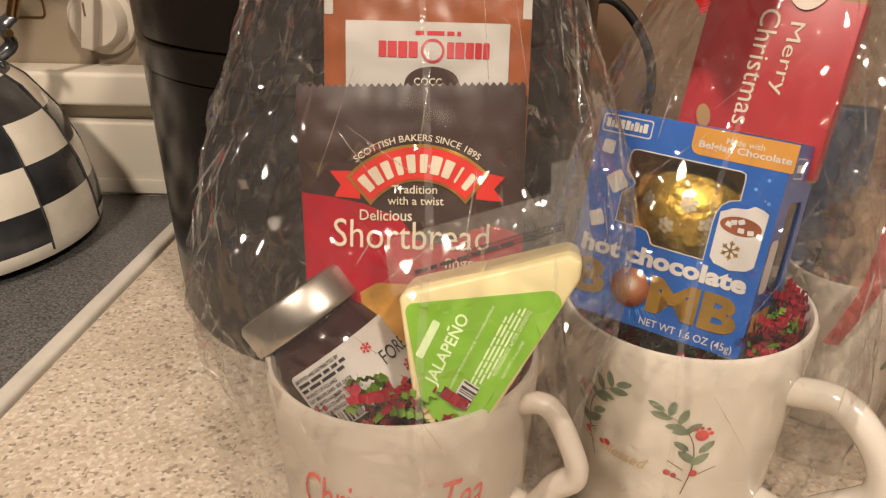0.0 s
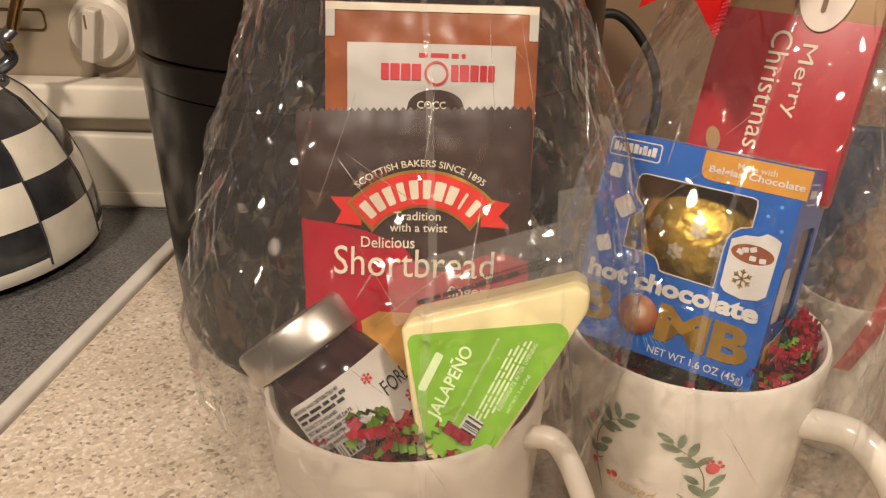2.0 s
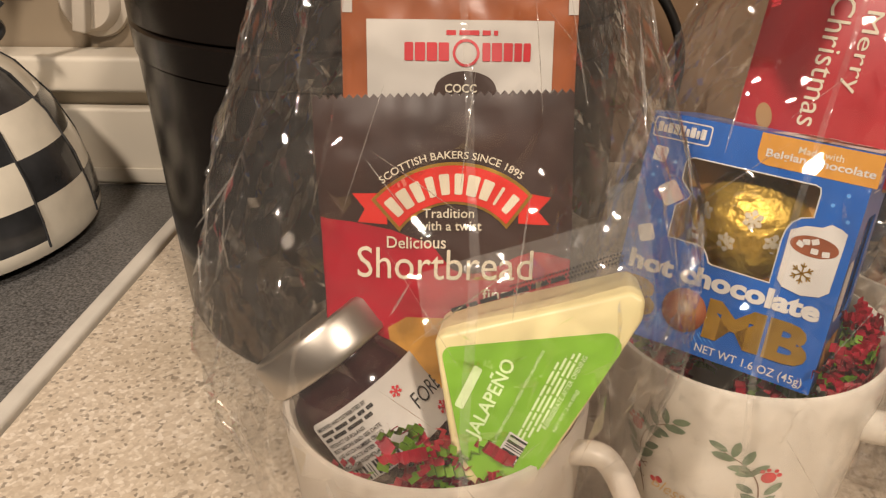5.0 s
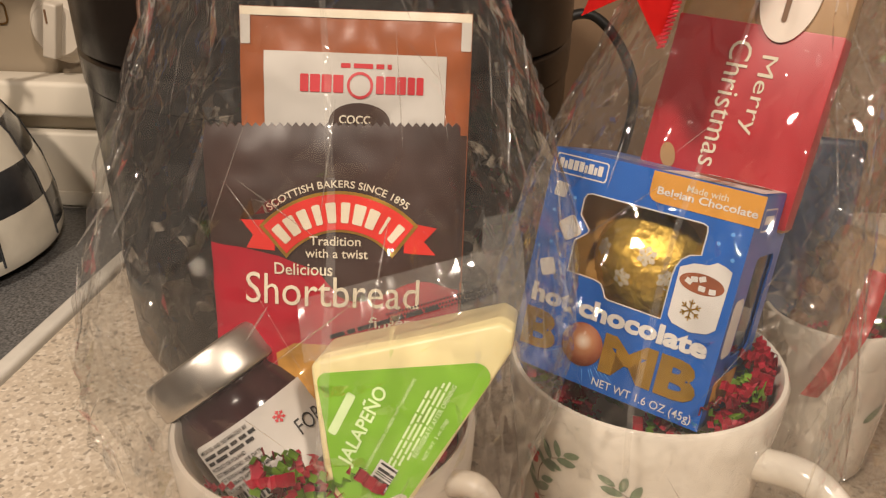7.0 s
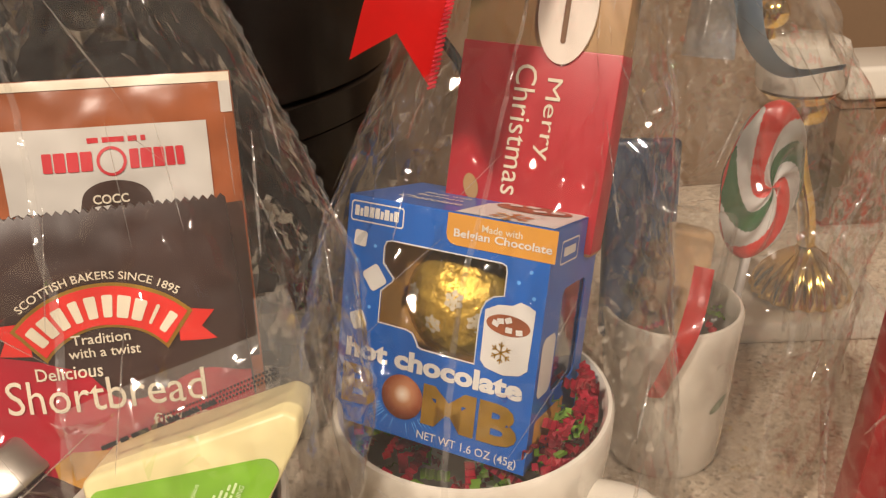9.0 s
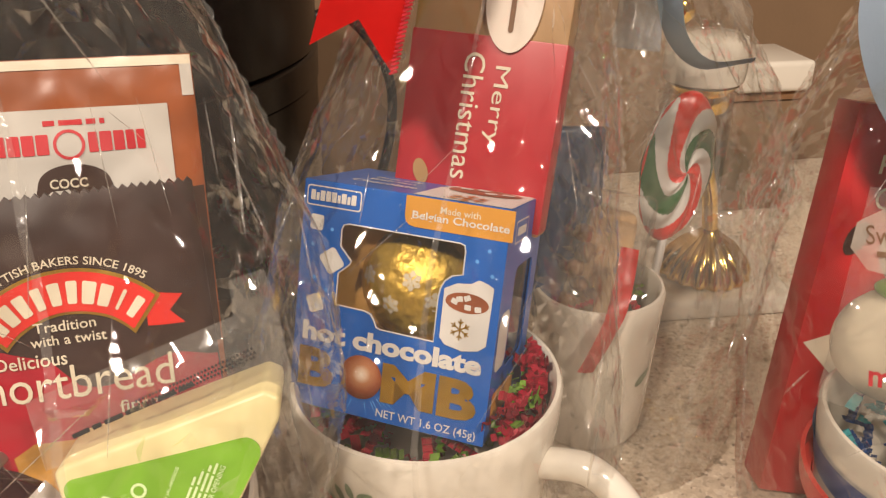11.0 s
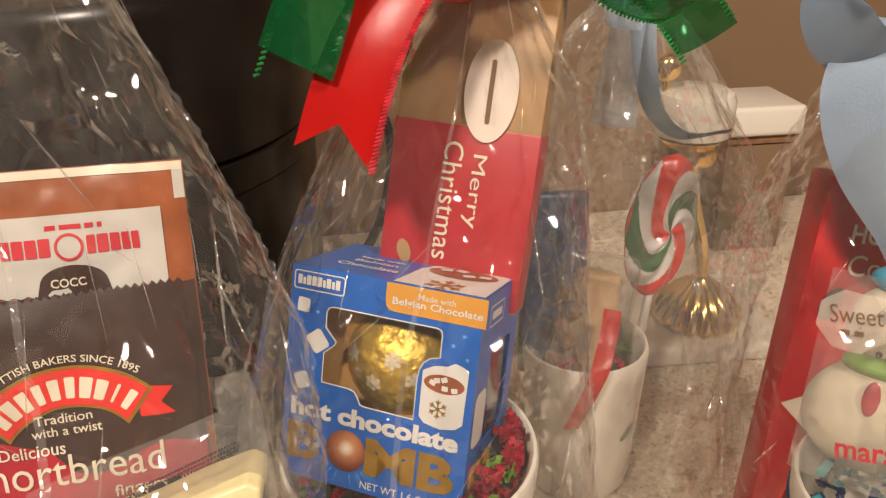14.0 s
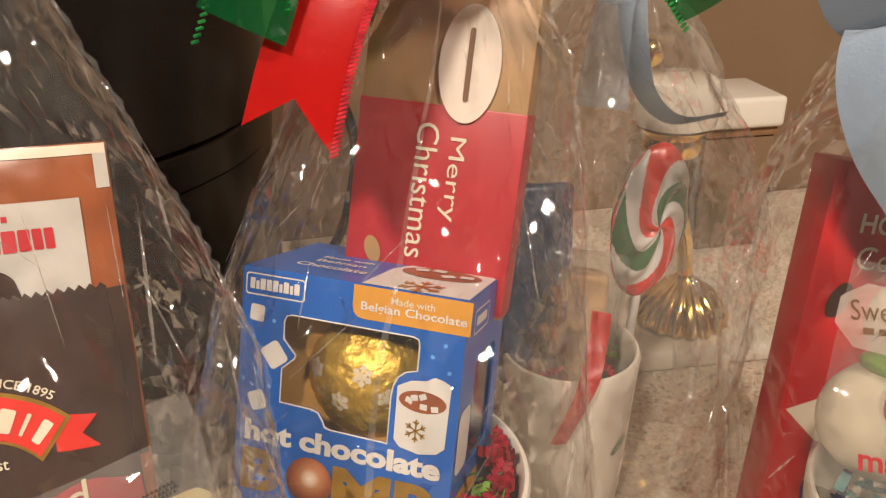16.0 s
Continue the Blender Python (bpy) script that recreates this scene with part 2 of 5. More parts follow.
CR_GREEN = mat("green_crinkle_paper", (0.22, 0.40, 0.03), 0.5, var=0.4, scale=90)
CR_TEAL = mat("teal_crinkle_paper", (0.08, 0.42, 0.46), 0.45, var=0.5, scale=90)
LEAF = mat("sage_leaf_print", (0.15, 0.20, 0.12), 0.3, var=0.4, scale=150)
TWIG = mat("brown_twig_print", (0.16, 0.09, 0.05), 0.3, var=0.2)
BERRY = mat("red_berry_print", (0.48, 0.03, 0.035), 0.3, var=0.3, scale=150)
SCRIPT = mat("tan_script_print", (0.55, 0.36, 0.16), 0.35)
SCRIPT_RED = mat("red_script_print", (0.62, 0.08, 0.06), 0.35, var=0.2)
SATIN = mat("red_satin", (0.62, 0.014, 0.012), 0.32, var=0.06, scale=50, bump=0.05)
REDBEAD = mat("red_metallic_edge", (0.60, 0.03, 0.05), 0.22, 0.6, var=0.5, scale=400)
GREENSHEER = film_mat("green_sheer_ribbon", milk=0.34, tint=(0.14, 0.50, 0.24), rough=0.2, gloss=0.8, scale=120, crinkle=0.4, veil=(0.012, 0.19, 0.06))
GREENEDGE = mat("green_metallic_edge", (0.03, 0.34, 0.08), 0.25, 0.6, var=0.5, scale=400)
BLUESHEER = film_mat("sheer_pale_blue_ribbon", milk=0.30, tint=(0.86, 0.89, 0.92), rough=0.25, gloss=0.7, scale=120, crinkle=0.1, veil=(0.42, 0.50, 0.58))
BLUESATIN = mat("light_blue_satin", (0.40, 0.50, 0.62), 0.42, var=0.06, scale=40, bump=0.12, bump_scale=900)
HATBLUE = mat("blue_icing", (0.03, 0.28, 0.46), 0.45, var=0.15)
MALLOW = mat("white_marshmallow", (0.68, 0.60, 0.47), 0.6, var=0.05, scale=60, bump=0.15)
SCARF = mat("green_icing", (0.22, 0.42, 0.05), 0.45, var=0.15)
CARROT = mat("orange_icing", (0.75, 0.33, 0.05), 0.45)
KNOB = mat("cream_plastic", (0.50, 0.44, 0.36), 0.35, var=0.04)
STEEL = mat("aged_brass_wire", (0.35, 0.22, 0.10), 0.3, 1.0, var=0.3)


# ---- building helpers ----
def bm_mesh(name, bm, materials, smooth=True):
    me = bpy.data.meshes.new(name)
    bm.normal_update()
    bm.to_mesh(me)
    bm.free()
    for m in materials if isinstance(materials, (list, tuple)) else [materials]:
        me.materials.append(m)
    if smooth:
        me.shade_smooth()
        me.set_sharp_from_angle(angle=radians(38))
    return me


def thing(name, m, label, category, group="", kind=""):
    ob = new(name)
    ob.empty_display_size = 0.01
    ob.matrix_world = m
    return tagged(ob, label, category, group, kind)


def part(name, bm, material, parent, label="", smooth=True):
    ob = new(name, bm_mesh(name, bm, material, smooth))
    ob.parent = parent
    return tagged(ob, label) if label else ob


def single(name, bm, material, label, category, m=None, group="", kind="", smooth=True):
    ob = new(name, bm_mesh(name, bm, material, smooth))
    if m is not None:
        ob.matrix_world = m
    return tagged(ob, label, category, group, kind)


def box_bm(lo, hi, bevel=0.0, segs=2):
    bm = bmesh.new()
    bmesh.ops.create_cube(bm, size=1)
    for v in bm.verts:
        v.co = Vector(lo[k] + (v.co[k] + 0.5) * (hi[k] - lo[k]) for k in range(3))
    if bevel:
        bmesh.ops.bevel(bm, geom=list(bm.edges), offset=bevel, segments=segs, profile=0.6, affect="EDGES")
    return bm


def lathe(profile, n=64, closed_top=False, closed_bottom=True, squash=1.0):
    """Turn a profile of (radius, height) round the z axis."""
    bm = bmesh.new()
    rings = []
    for r, z in profile:
        rings.append([bm.verts.new((r * math.cos(2 * math.pi * k / n), squash * r * math.sin(2 * math.pi * k / n), z)) for k in range(n)])
    for a, b in zip(rings, rings[1:]):
        for k in range(n):
            bm.faces.new((a[k], a[(k + 1) % n], b[(k + 1) % n], b[k]))
    if closed_bottom:
        bm.faces.new(list(reversed(rings[0])))
    if closed_top:
        bm.faces.new(rings[-1])
    return bm


def tube(points, radius, n=10, caps=True, flat=1.0):
    """A round bar along a list of points; radius may be a list. flat widens it sideways."""
    bm = bmesh.new()
    pts = [Vector(p) for p in points]
    rings, ref = [], None
    for i, p in enumerate(pts):
        d = (pts[min(i + 1, len(pts) - 1)] - pts[max(i - 1, 0)]).normalized()
        if ref is None:
            ref = d.orthogonal().normalized()
        ref = (ref - d * ref.dot(d)).normalized()
        side = d.cross(ref)
        r = radius[i] if isinstance(radius, (list, tuple)) else radius
        rings.append([bm.verts.new(p + r * (math.cos(a) * ref + flat * math.sin(a) * side)) for a in (2 * math.pi * k / n for k in range(n))])
    for a, b in zip(rings, rings[1:]):
        for k in range(n):
            bm.faces.new((a[k], a[(k + 1) % n], b[(k + 1) % n], b[k]))
    if caps:
        bm.faces.new(list(reversed(rings[0])))
        bm.faces.new(rings[-1])
    return bm


def curve_points(ctrl, n=24):
    """A smooth run of points through control points."""
    c = [Vector(p) for p in ctrl]
    c = [2 * c[0] - c[1]] + c + [2 * c[-1] - c[-2]]
    out = []
    for i in range(1, len(c) - 2):
        for k in range(n):
            t = k / n
            p0, p1, p2, p3 = c[i - 1:i + 3]
            out.append(0.5 * (2 * p1 + (p2 - p0) * t + (2 * p0 - 5 * p1 + 4 * p2 - p3) * t * t + (3 * p1 - p0 - 3 * p2 + p3) * t ** 3))
    out.append(c[-2])
    return out


def ribbon(ctrl, width, side, n=16, thick=0.0003, twist=0.0, notch=0.0):
    """A strip of cloth along a curve; side is the direction of its width."""
    pts = curve_points(ctrl, n)
    bm = bmesh.new()
    rows = []
    for i, p in enumerate(pts):
        d = (pts[min(i + 1, len(pts) - 1)] - pts[max(i - 1, 0)]).normalized()
        s = Vector(side) - d * Vector(side).dot(d)
        s = Matrix.Rotation(twist * i / len(pts), 3, d) @ s.normalized()
        w = width[0] + (width[1] - width[0]) * i / (len(pts) - 1) if isinstance(width, (list, tuple)) else width
        up = d.cross(s)
        cut = notch * max(0.0, (i / (len(pts) - 1) - 0.6) / 0.4)
        rows.append([bm.verts.new(p + s * w * k / 8 + up * (0.06 * w * (1 - (k / 4) ** 2)) - d * cut * (1 - abs(k) / 4)) for k in range(-4, 5)])
    for a, b in zip(rows, rows[1:]):
        for k in range(8):
            bm.faces.new((a[k], a[k + 1], b[k + 1], b[k]))
    bmesh.ops.solidify(bm, geom=list(bm.faces), thickness=thick)
    return bm


def flat_surf(u, v, off):
    return Vector((u, -off, v))


def arc(cx, cy, r, a0, a1, n=16, ry=None):
    return [(cx + r * math.cos(radians(a0 + (a1 - a0) * k / n)), cy + (ry or r) * math.sin(radians(a0 + (a1 - a0) * k / n))) for k in range(n + 1)]


def ellipse(cx, cy, rx, ry, n=28, turn=0.0):
    c, s = math.cos(radians(turn)), math.sin(radians(turn))
    return [(cx + c * rx * math.cos(a) - s * ry * math.sin(a), cy + s * rx * math.cos(a) + c * ry * math.sin(a)) for a in (2 * math.pi * k / n for k in range(n))]


def rect(x0, y0, x1, y1, r=0.0):
    if not r:
        return [(x0, y0), (x1, y0), (x1, y1), (x0, y1)]
    return arc(x1 - r, y0 + r, r, -90, 0, 5) + arc(x1 - r, y1 - r, r, 0, 90, 5) + arc(x0 + r, y1 - r, r, 90, 180, 5) + arc(x0 + r, y0 + r, r, 180, 270, 5)


def turned(pts, cx, cy, deg):
    c, s = math.cos(radians(deg)), math.sin(radians(deg))
    return [(cx + c * x - s * y, cy + s * x + c * y) for x, y in pts]


def sheet(outer, holes=(), surf=flat_surf, off=0.00012, thick=0.0, fine=0.0):
    """A printed patch or a card of any outline, laid on a surface."""
    bm = bmesh.new()
    edges = []
    for loop in (outer, *holes):
        vs = [bm.verts.new((x, y, 0)) for x, y in loop]
        edges += [bm.edges.new((vs[k], vs[(k + 1) % len(vs)])) for k in range(len(vs))]
    bmesh.ops.triangle_fill(bm, use_beauty=True, edges=edges)
    if fine:
        for _ in range(6):
            long = [e for e in bm.edges if e.calc_length() > fine]
            if not long:
                break
            bmesh.ops.subdivide_edges(bm, edges=long, cuts=1)
            bmesh.ops.triangulate(bm, faces=[f for f in bm.faces if len(f.verts) > 3])
    if thick:
        low = bmesh.ops.extrude_face_region(bm, geom=list(bm.faces))
        for v in low["geom"]:
            if isinstance(v, bmesh.types.BMVert):
                v.co.z -= thick
    for v in bm.verts:
        v.co = surf(v.co.x, v.co.y, off + v.co.z)
    bmesh.ops.recalc_face_normals(bm, faces=list(bm.faces))
    return bm


def join(bms):
    out = bmesh.new()
    for b in bms:
        me = bpy.data.meshes.new("joined")
        b.to_mesh(me)
        b.free()
        out.from_mesh(me)
        bpy.data.meshes.remove(me)
    return out


def words(body, cx, cy, width, height, surf=flat_surf, off=0.0002, turn=0.0, bold=0.0, fine=0.0, slant=0.0):
    """Lettering in the built-in font, fitted into width x height round (cx, cy)."""
    cu = bpy.data.curves.new("words", "FONT")
    cu.body, cu.size, cu.offset, cu.resolution_u, cu.shear = body, 1.0, bold, 3, slant
    ob = new("words", cu)
    me = bpy.data.meshes.new_from_object(ob.evaluated_get(bpy.context.evaluated_depsgraph_get()))
    bpy.data.objects.remove(ob)
    bm = bmesh.new()
    bm.from_mesh(me)
    bpy.data.meshes.remove(me)
    xs, ys = [v.co.x for v in bm.verts], [v.co.y for v in bm.verts]
    x0, x1, y0, y1 = min(xs), max(xs), min(ys), max(ys)
    c, s = math.cos(radians(turn)), math.sin(radians(turn))
    if fine:
        for _ in range(4):
            k = fine * (x1 - x0) / width
            long = [e for e in bm.edges if e.calc_length() > k]
            if not long:
                break
            bmesh.ops.subdivide_edges(bm, edges=long, cuts=1)
            bmesh.ops.triangulate(bm, faces=[f for f in bm.faces if len(f.verts) > 3])
    for v in bm.verts:
        x, y = (v.co.x - (x0 + x1) / 2) / (x1 - x0) * width, (v.co.y - (y0 + y1) / 2) / (y1 - y0) * height
        v.co = surf(cx + c * x - s * y, cy + s * x + c * y, off)
    return bm


def spun(r, cx, cy, surf):
    """A surface on which u runs along a circle of radius r round (cx, cy), clockwise from its top, and v outwards from it."""
    return lambda u, v, off: surf(cx + (r + v) * math.sin(u / r), cy + (r + v) * math.cos(u / r), off)


def barcode(x0, y0, width, height, seed, turn=0.0, surf=flat_surf, off=0.0002):
    rng = random.Random(seed)
    bms, x = [], 0.0
    while x < width:
        w = rng.choice((0.0003, 0.0003, 0.0006, 0.0008))
        bms.append(sheet(turned(rect(x, 0, min(x + w, width), height), x0, y0, turn), (), surf, off))
        x += w + rng.choice((0.0003, 0.0005, 0.0008))
    return join(bms)


def text_lines(x0, y0, lengths, step, height, turn=0.0, surf=flat_surf, off=0.0002):
    """Writing too small to read: plain bars, broken into words."""
    rng = random.Random(len(lengths) * 7 + int(1e5 * abs(x0)))
    bms = []
    for k, n in enumerate(lengths):
        x = 0.0
        while x < n:
            w = min(rng.uniform(0.0018, 0.0052), n - x)
            bms.append(sheet(turned(rect(x, -k * step, x + w, -k * step + height), x0, y0, turn), (), surf, off))
            x += w + height * 0.7
    return join(bms)


def snowflake(cx, cy, r, w, surf=flat_surf, off=0.0003):
    bms = []
    for k in range(6):
        a = 60 * k + 30
        bms.append(sheet(turned(rect(0, -w / 2, r, w / 2), cx, cy, a), (), surf, off))
        for s in (-45, 45):
            c, q = math.cos(radians(a)), math.sin(radians(a))
            bms.append(sheet(turned(rect(0, -w / 2, r * 0.35, w / 2), cx + c * r * 0.55, cy + q * r * 0.55, a + s), (), surf, off))
    return join(bms)


def crinkle(name, parent_m, rx, count, seed, materials, label, z0, depth, keep=None):
    """Shredded zigzag paper strips, loose in a mug."""
    rng = random.Random(seed)
    bm = bmesh.new()
    for _ in range(count):
        a, q = rng.uniform(0, 2 * math.pi), math.sqrt(rng.random()) * rx
        o = Vector((q * math.cos(a), q * math.sin(a), z0 - depth * rng.random()))
        if keep and not keep(o):
            continue
        turn = Euler((rng.uniform(-0.9, 0.9), rng.uniform(-0.9, 0.9), rng.uniform(0, 6.3))).to_matrix()
        w, amp, step, bend = rng.uniform(0.0026, 0.0038), rng.uniform(0.0012, 0.0018), rng.uniform(0.0010, 0.0015), rng.uniform(-16, 16)
        n, mi = rng.randint(8, 15), rng.randrange(len(materials))
        prev = None
        for k in range(n):
            x = (k - n / 2) * step
            p = [Vector((x, s * w / 2, amp * (k % 2) + bend * x * x * 1.2)) for s in (-1, 1)]
            p = [v if (v + o).length < 9 else v for v in p]
            cur = []
            for v in p:
                c = o + turn @ v
                d = math.hypot(c.x, c.y)
                if d > rx:
                    c.x, c.y = c.x * rx / d, c.y * rx / d
                cur.append(bm.verts.new(c))
            if prev:
                f = bm.faces.new((prev[0], prev[1], cur[1], cur[0]))
                f.material_index = mi
            prev = cur
    bmesh.ops.solidify(bm, geom=list(bm.faces), thickness=0.00012)
    ob = single(name, bm, materials, label, "crinkle paper", parent_m, "", "stuff", smooth=False)
    return ob


# folds of the film: depth, slant, number round the bag, change along the height, shift
RELIEF = ((0.0040, 0.0, 2.6, 9.0, 0.0), (0.0030, 11.0, 3.4, 12.0, 3.1), (0.0028, -13.0, 3.8, 14.0, 6.7), (0.0016, 22.0, 9.0, 30.0, 9.9), (0.0016, -24.0, 10.0, 28.0, 13.3))


def bag(name, m, rows, label, seed, n=120, m_rows=88, wrinkle=1.0, squareness=2.5, crease_glints=26, material=None):
    """A gathered cellophane bag of many small flat facets, with a front seam, crimped sides and pale strips for crease
    glints.
    rows: (height, centre x, centre y, half width, half depth, pleat)."""
    rng = random.Random(seed)
    t = thing(name, m, label, "gift bag", "cellophane gift bags")
    zs = [r[0] for r in rows]

    def at(k, j, lift=0.0):
        z = zs[0] + (zs[-1] - zs[0]) * j / m_rows
        cx, cy, a, b, pl = (float(np.interp(z, zs, [r[q] for r in rows])) for q in range(1, 6))
        th = 2 * math.pi * k / n
        c, q = math.cos(th), math.sin(th)
        e = 2.0 / squareness
        x, y = math.copysign(abs(c) ** e, c), math.copysign(abs(q) ** e, q)
        fold = noise.noise(Vector((5.5 * c, 5.5 * q, z * 3 + seed)))
        d = 0.0
        for amp, slant, freq, low, off in RELIEF:
            w = th + slant * z + 0.25 * fold
            d += amp * (0.5 - abs(2 * noise.noise(Vector((freq * math.cos(w), freq * math.sin(w), z * low + seed * 7.3 + off)))))
        d = wrinkle * d * (0.3 + 0.7 * abs(q)) * (0.4 + 0.6 * min(1, max(0, (z - zs[0] - 0.05) / 0.06))) + pl * (0.55 * fold + 0.35 * math.sin(13 * th + 3 * fold + seed)) * a
        return Vector((cx + a * x + (d + lift) * c, cy + b * y + (d + lift) * q, z))

    bm = bmesh.new()
    rings = []
    for j in range(m_rows + 1):
        rings.append([])
        for k in range(n):
            dk, dj = (rng.uniform(-0.22, 0.22), rng.uniform(-0.22, 0.22)) if 0 < j < m_rows else (0, 0)
            rings[-1].append(bm.verts.new(at(k + dk, j + dj)))
    for ra, rb in zip(rings, rings[1:]):
        for k in range(n):
            quad = (ra[k], ra[(k + 1) % n], rb[(k + 1) % n], rb[k])
            if rng.random() < 0.5:
                bm.faces.new(quad[:3])
                bm.faces.new((quad[0], quad[2], quad[3]))
            else:
                bm.faces.new((quad[0], quad[1], quad[3]))
                bm.faces.new(quad[1:])
    bm.faces.new(list(reversed(rings[0])))
    film = part("film", bm, material or FILM, t, "clear crinkled cellophane")
    film.data.set_sharp_from_angle(angle=radians(17))
    top = int(m_rows * 0.93)
    seam = bmesh.new()
    prev = None
    for j in range(3, top):
        p, q = at(n * 0.755, j, 0.0004), at(n * 0.7585, j, 0.0010)
        cur = [seam.verts.new(p), seam.verts.new(q)]
        if prev:
            seam.faces.new((prev[0], prev[1], cur[1], cur[0]))
        prev = cur
    part("front_seam", seam, CREASE, t, "lengthwise overlap seam")
    for k0 in (0.0, n * 0.5):
        strip, prev = bmesh.new(), None
        for j in range(8, top * 2):
            w = 0.0010 + 0.0007 * (j % 2)
            p, q = at(k0, j / 2, 0.0002), at(k0, j / 2, w)
            q.y += 0.0006 * ((j % 4) - 1.5)
            cur = [strip.verts.new(p), strip.verts.new(q)]
            if prev:
                strip.faces.new((prev[0], prev[1], cur[1], cur[0]))
            prev = cur
        part("side_seam", strip, CREASE, t, "crimped side seam", smooth=False)
    # thin milky tubes laid on the film as bright glints along its folds
    lines = []
    for _ in range(crease_glints):
        k, j = rng.uniform(n * 0.45, n * 1.05), rng.uniform(m_rows * 0.30, m_rows * 0.80)
        dk, dj = rng.choice((-1, 1)) * rng.uniform(0.05, 0.8), rng.choice((-1, 1)) * rng.uniform(0.4, 1.0)
        steps = rng.randint(3, 9)
        ends = [at(k + dk * q, min(top, j + dj * q), 0.0006) for q in (0, steps)]
        rad = rng.uniform(0.00006, 0.00022)
        lines.append(tube([ends[0].lerp(ends[1], q) for q in (0, 0.3, 0.7, 1)], [0.00003, rad, rad, 0.00003], 5, False, 2.2))
    cr = part("crease_glints", join(lines), CREASE, t, "pale strips standing in for glints along the folds")
    tagged(cr, kind="stuff")
    return t


def mug_profile(r_top, r_bot, h, wall=0.0032, lip=0.0016):
    return [(r_bot * 0.80, 0.0), (r_bot * 0.93, 0.0012), (r_bot, 0.005), (r_bot + (r_top - r_bot) * 0.28, h * 0.3), (r_bot + (r_top - r_bot) * 0.62, h * 0.62), (r_top - 0.0006, h - 0.012), (r_top, h - lip),
            (r_top - wall * 0.25, h - 0.0003), (r_top - wall * 0.6, h), (r_top - wall, h - lip), (r_top - wall - 0.0005, h - 0.012), (r_bot - wall, 0.010), (0.004, 0.007)]


def mug_surf(r_top, r_bot, h):
    """u: metres round the mug from its front, v: height."""
    def surf(u, v, off):
        r = float(np.interp(v, [0, 0.3 * h, 0.62 * h, h - 0.012], [r_bot, r_bot + (r_top - r_bot) * 0.28, r_bot + (r_top - r_bot) * 0.62, r_top - 0.0006])) + off
        return Vector((r * math.sin(u / r_top), -r * math.cos(u / r_top), v))
    return surf


def handle_bm(r_at_top, r_at_bot, z_top, z_bot, reach, deg, thick=0.0055):
    d = Vector((math.sin(radians(deg)), -math.cos(radians(deg)), 0))
    up = Vector((0, 0, 1))
    mid = (z_top + z_bot) / 2
    pts = [d * (r_at_top - 0.004) + up * z_top, d * (r_at_top + reach * 0.45) + up * (z_top + 0.003), d * (r_at_top + reach * 0.92) + up * (z_top - 0.010), d * (r_at_top + reach) + up * mid,
           d * (r_at_bot + reach * 0.80) + up * (z_bot + 0.012), d * (r_at_bot + reach * 0.35) + up * z_bot, d * (r_at_bot - 0.004) + up * (z_bot + 0.001)]
    return tube(curve_points(pts, 10), thick, 14, True, 1.25)


# ---- the setting: kitchen counter beside a stove ----
KITCHEN = pose(0, 0, 0, 0, 0, 9.6)
STOVE_EDGE, STOVE_BACK, BACK = -0.343, 0.338, 0.40


def setting(name, bm, material, label, category, m=KITCHEN):
    return single(name, bm, material, label, category, m, "", "structure")


setting("countertop", box_bm((-0.3315, -0.55, -0.04), (1.6, BACK, 0.0), 0.002), COUNTER, "beige speckled stone-look laminate kitchen countertop", "countertop")
setting("wall_north", box_bm((-0.3315, BACK + 0.001, -0.9), (1.6, BACK + 0.10, 1.5)), WALL, "plain brown painted kitchen wall behind the counter", "wall")
setting("wall_stove", box_bm((-1.7, BACK + 0.061, -0.9), (-0.332, BACK + 0.16, 1.5)), WALL, "brown wall behind the stove", "wall")
setting("wall_west", box_bm((-1.8, -2.6, -0.9), (-1.7, BACK + 0.16, 1.5)), PLASTER, "plain tan plaster side wall", "wall")
setting("wall_east", box_bm((1.6, -2.6, -0.9), (1.7, BACK + 0.16, 1.5)), PLASTER, "plain tan plaster side wall", "wall")
setting("wall_south", box_bm((-1.8, -2.7, -0.9), (1.7, -2.6, 1.5)), PLASTER, "plain tan plaster wall opposite the counter", "wall")
setting("ceiling", box_bm((-1.8, -2.7, 1.5), (1.7, BACK + 0.16, 1.6)), PLASTER, "plain tan plaster kitchen ceiling", "ceiling")
setting("floor", box_bm((-1.8, -2.7, -1.0), (1.7, BACK + 0.16, -0.9)), KRAFT, "plain tan kitchen floor", "floor")
setting("base_cabinet", box_bm((-0.325, -0.51, -0.899), (1.6, BACK, -0.041)), ENAMEL, "plain cream base cabinets under the countertop", "cabinet")


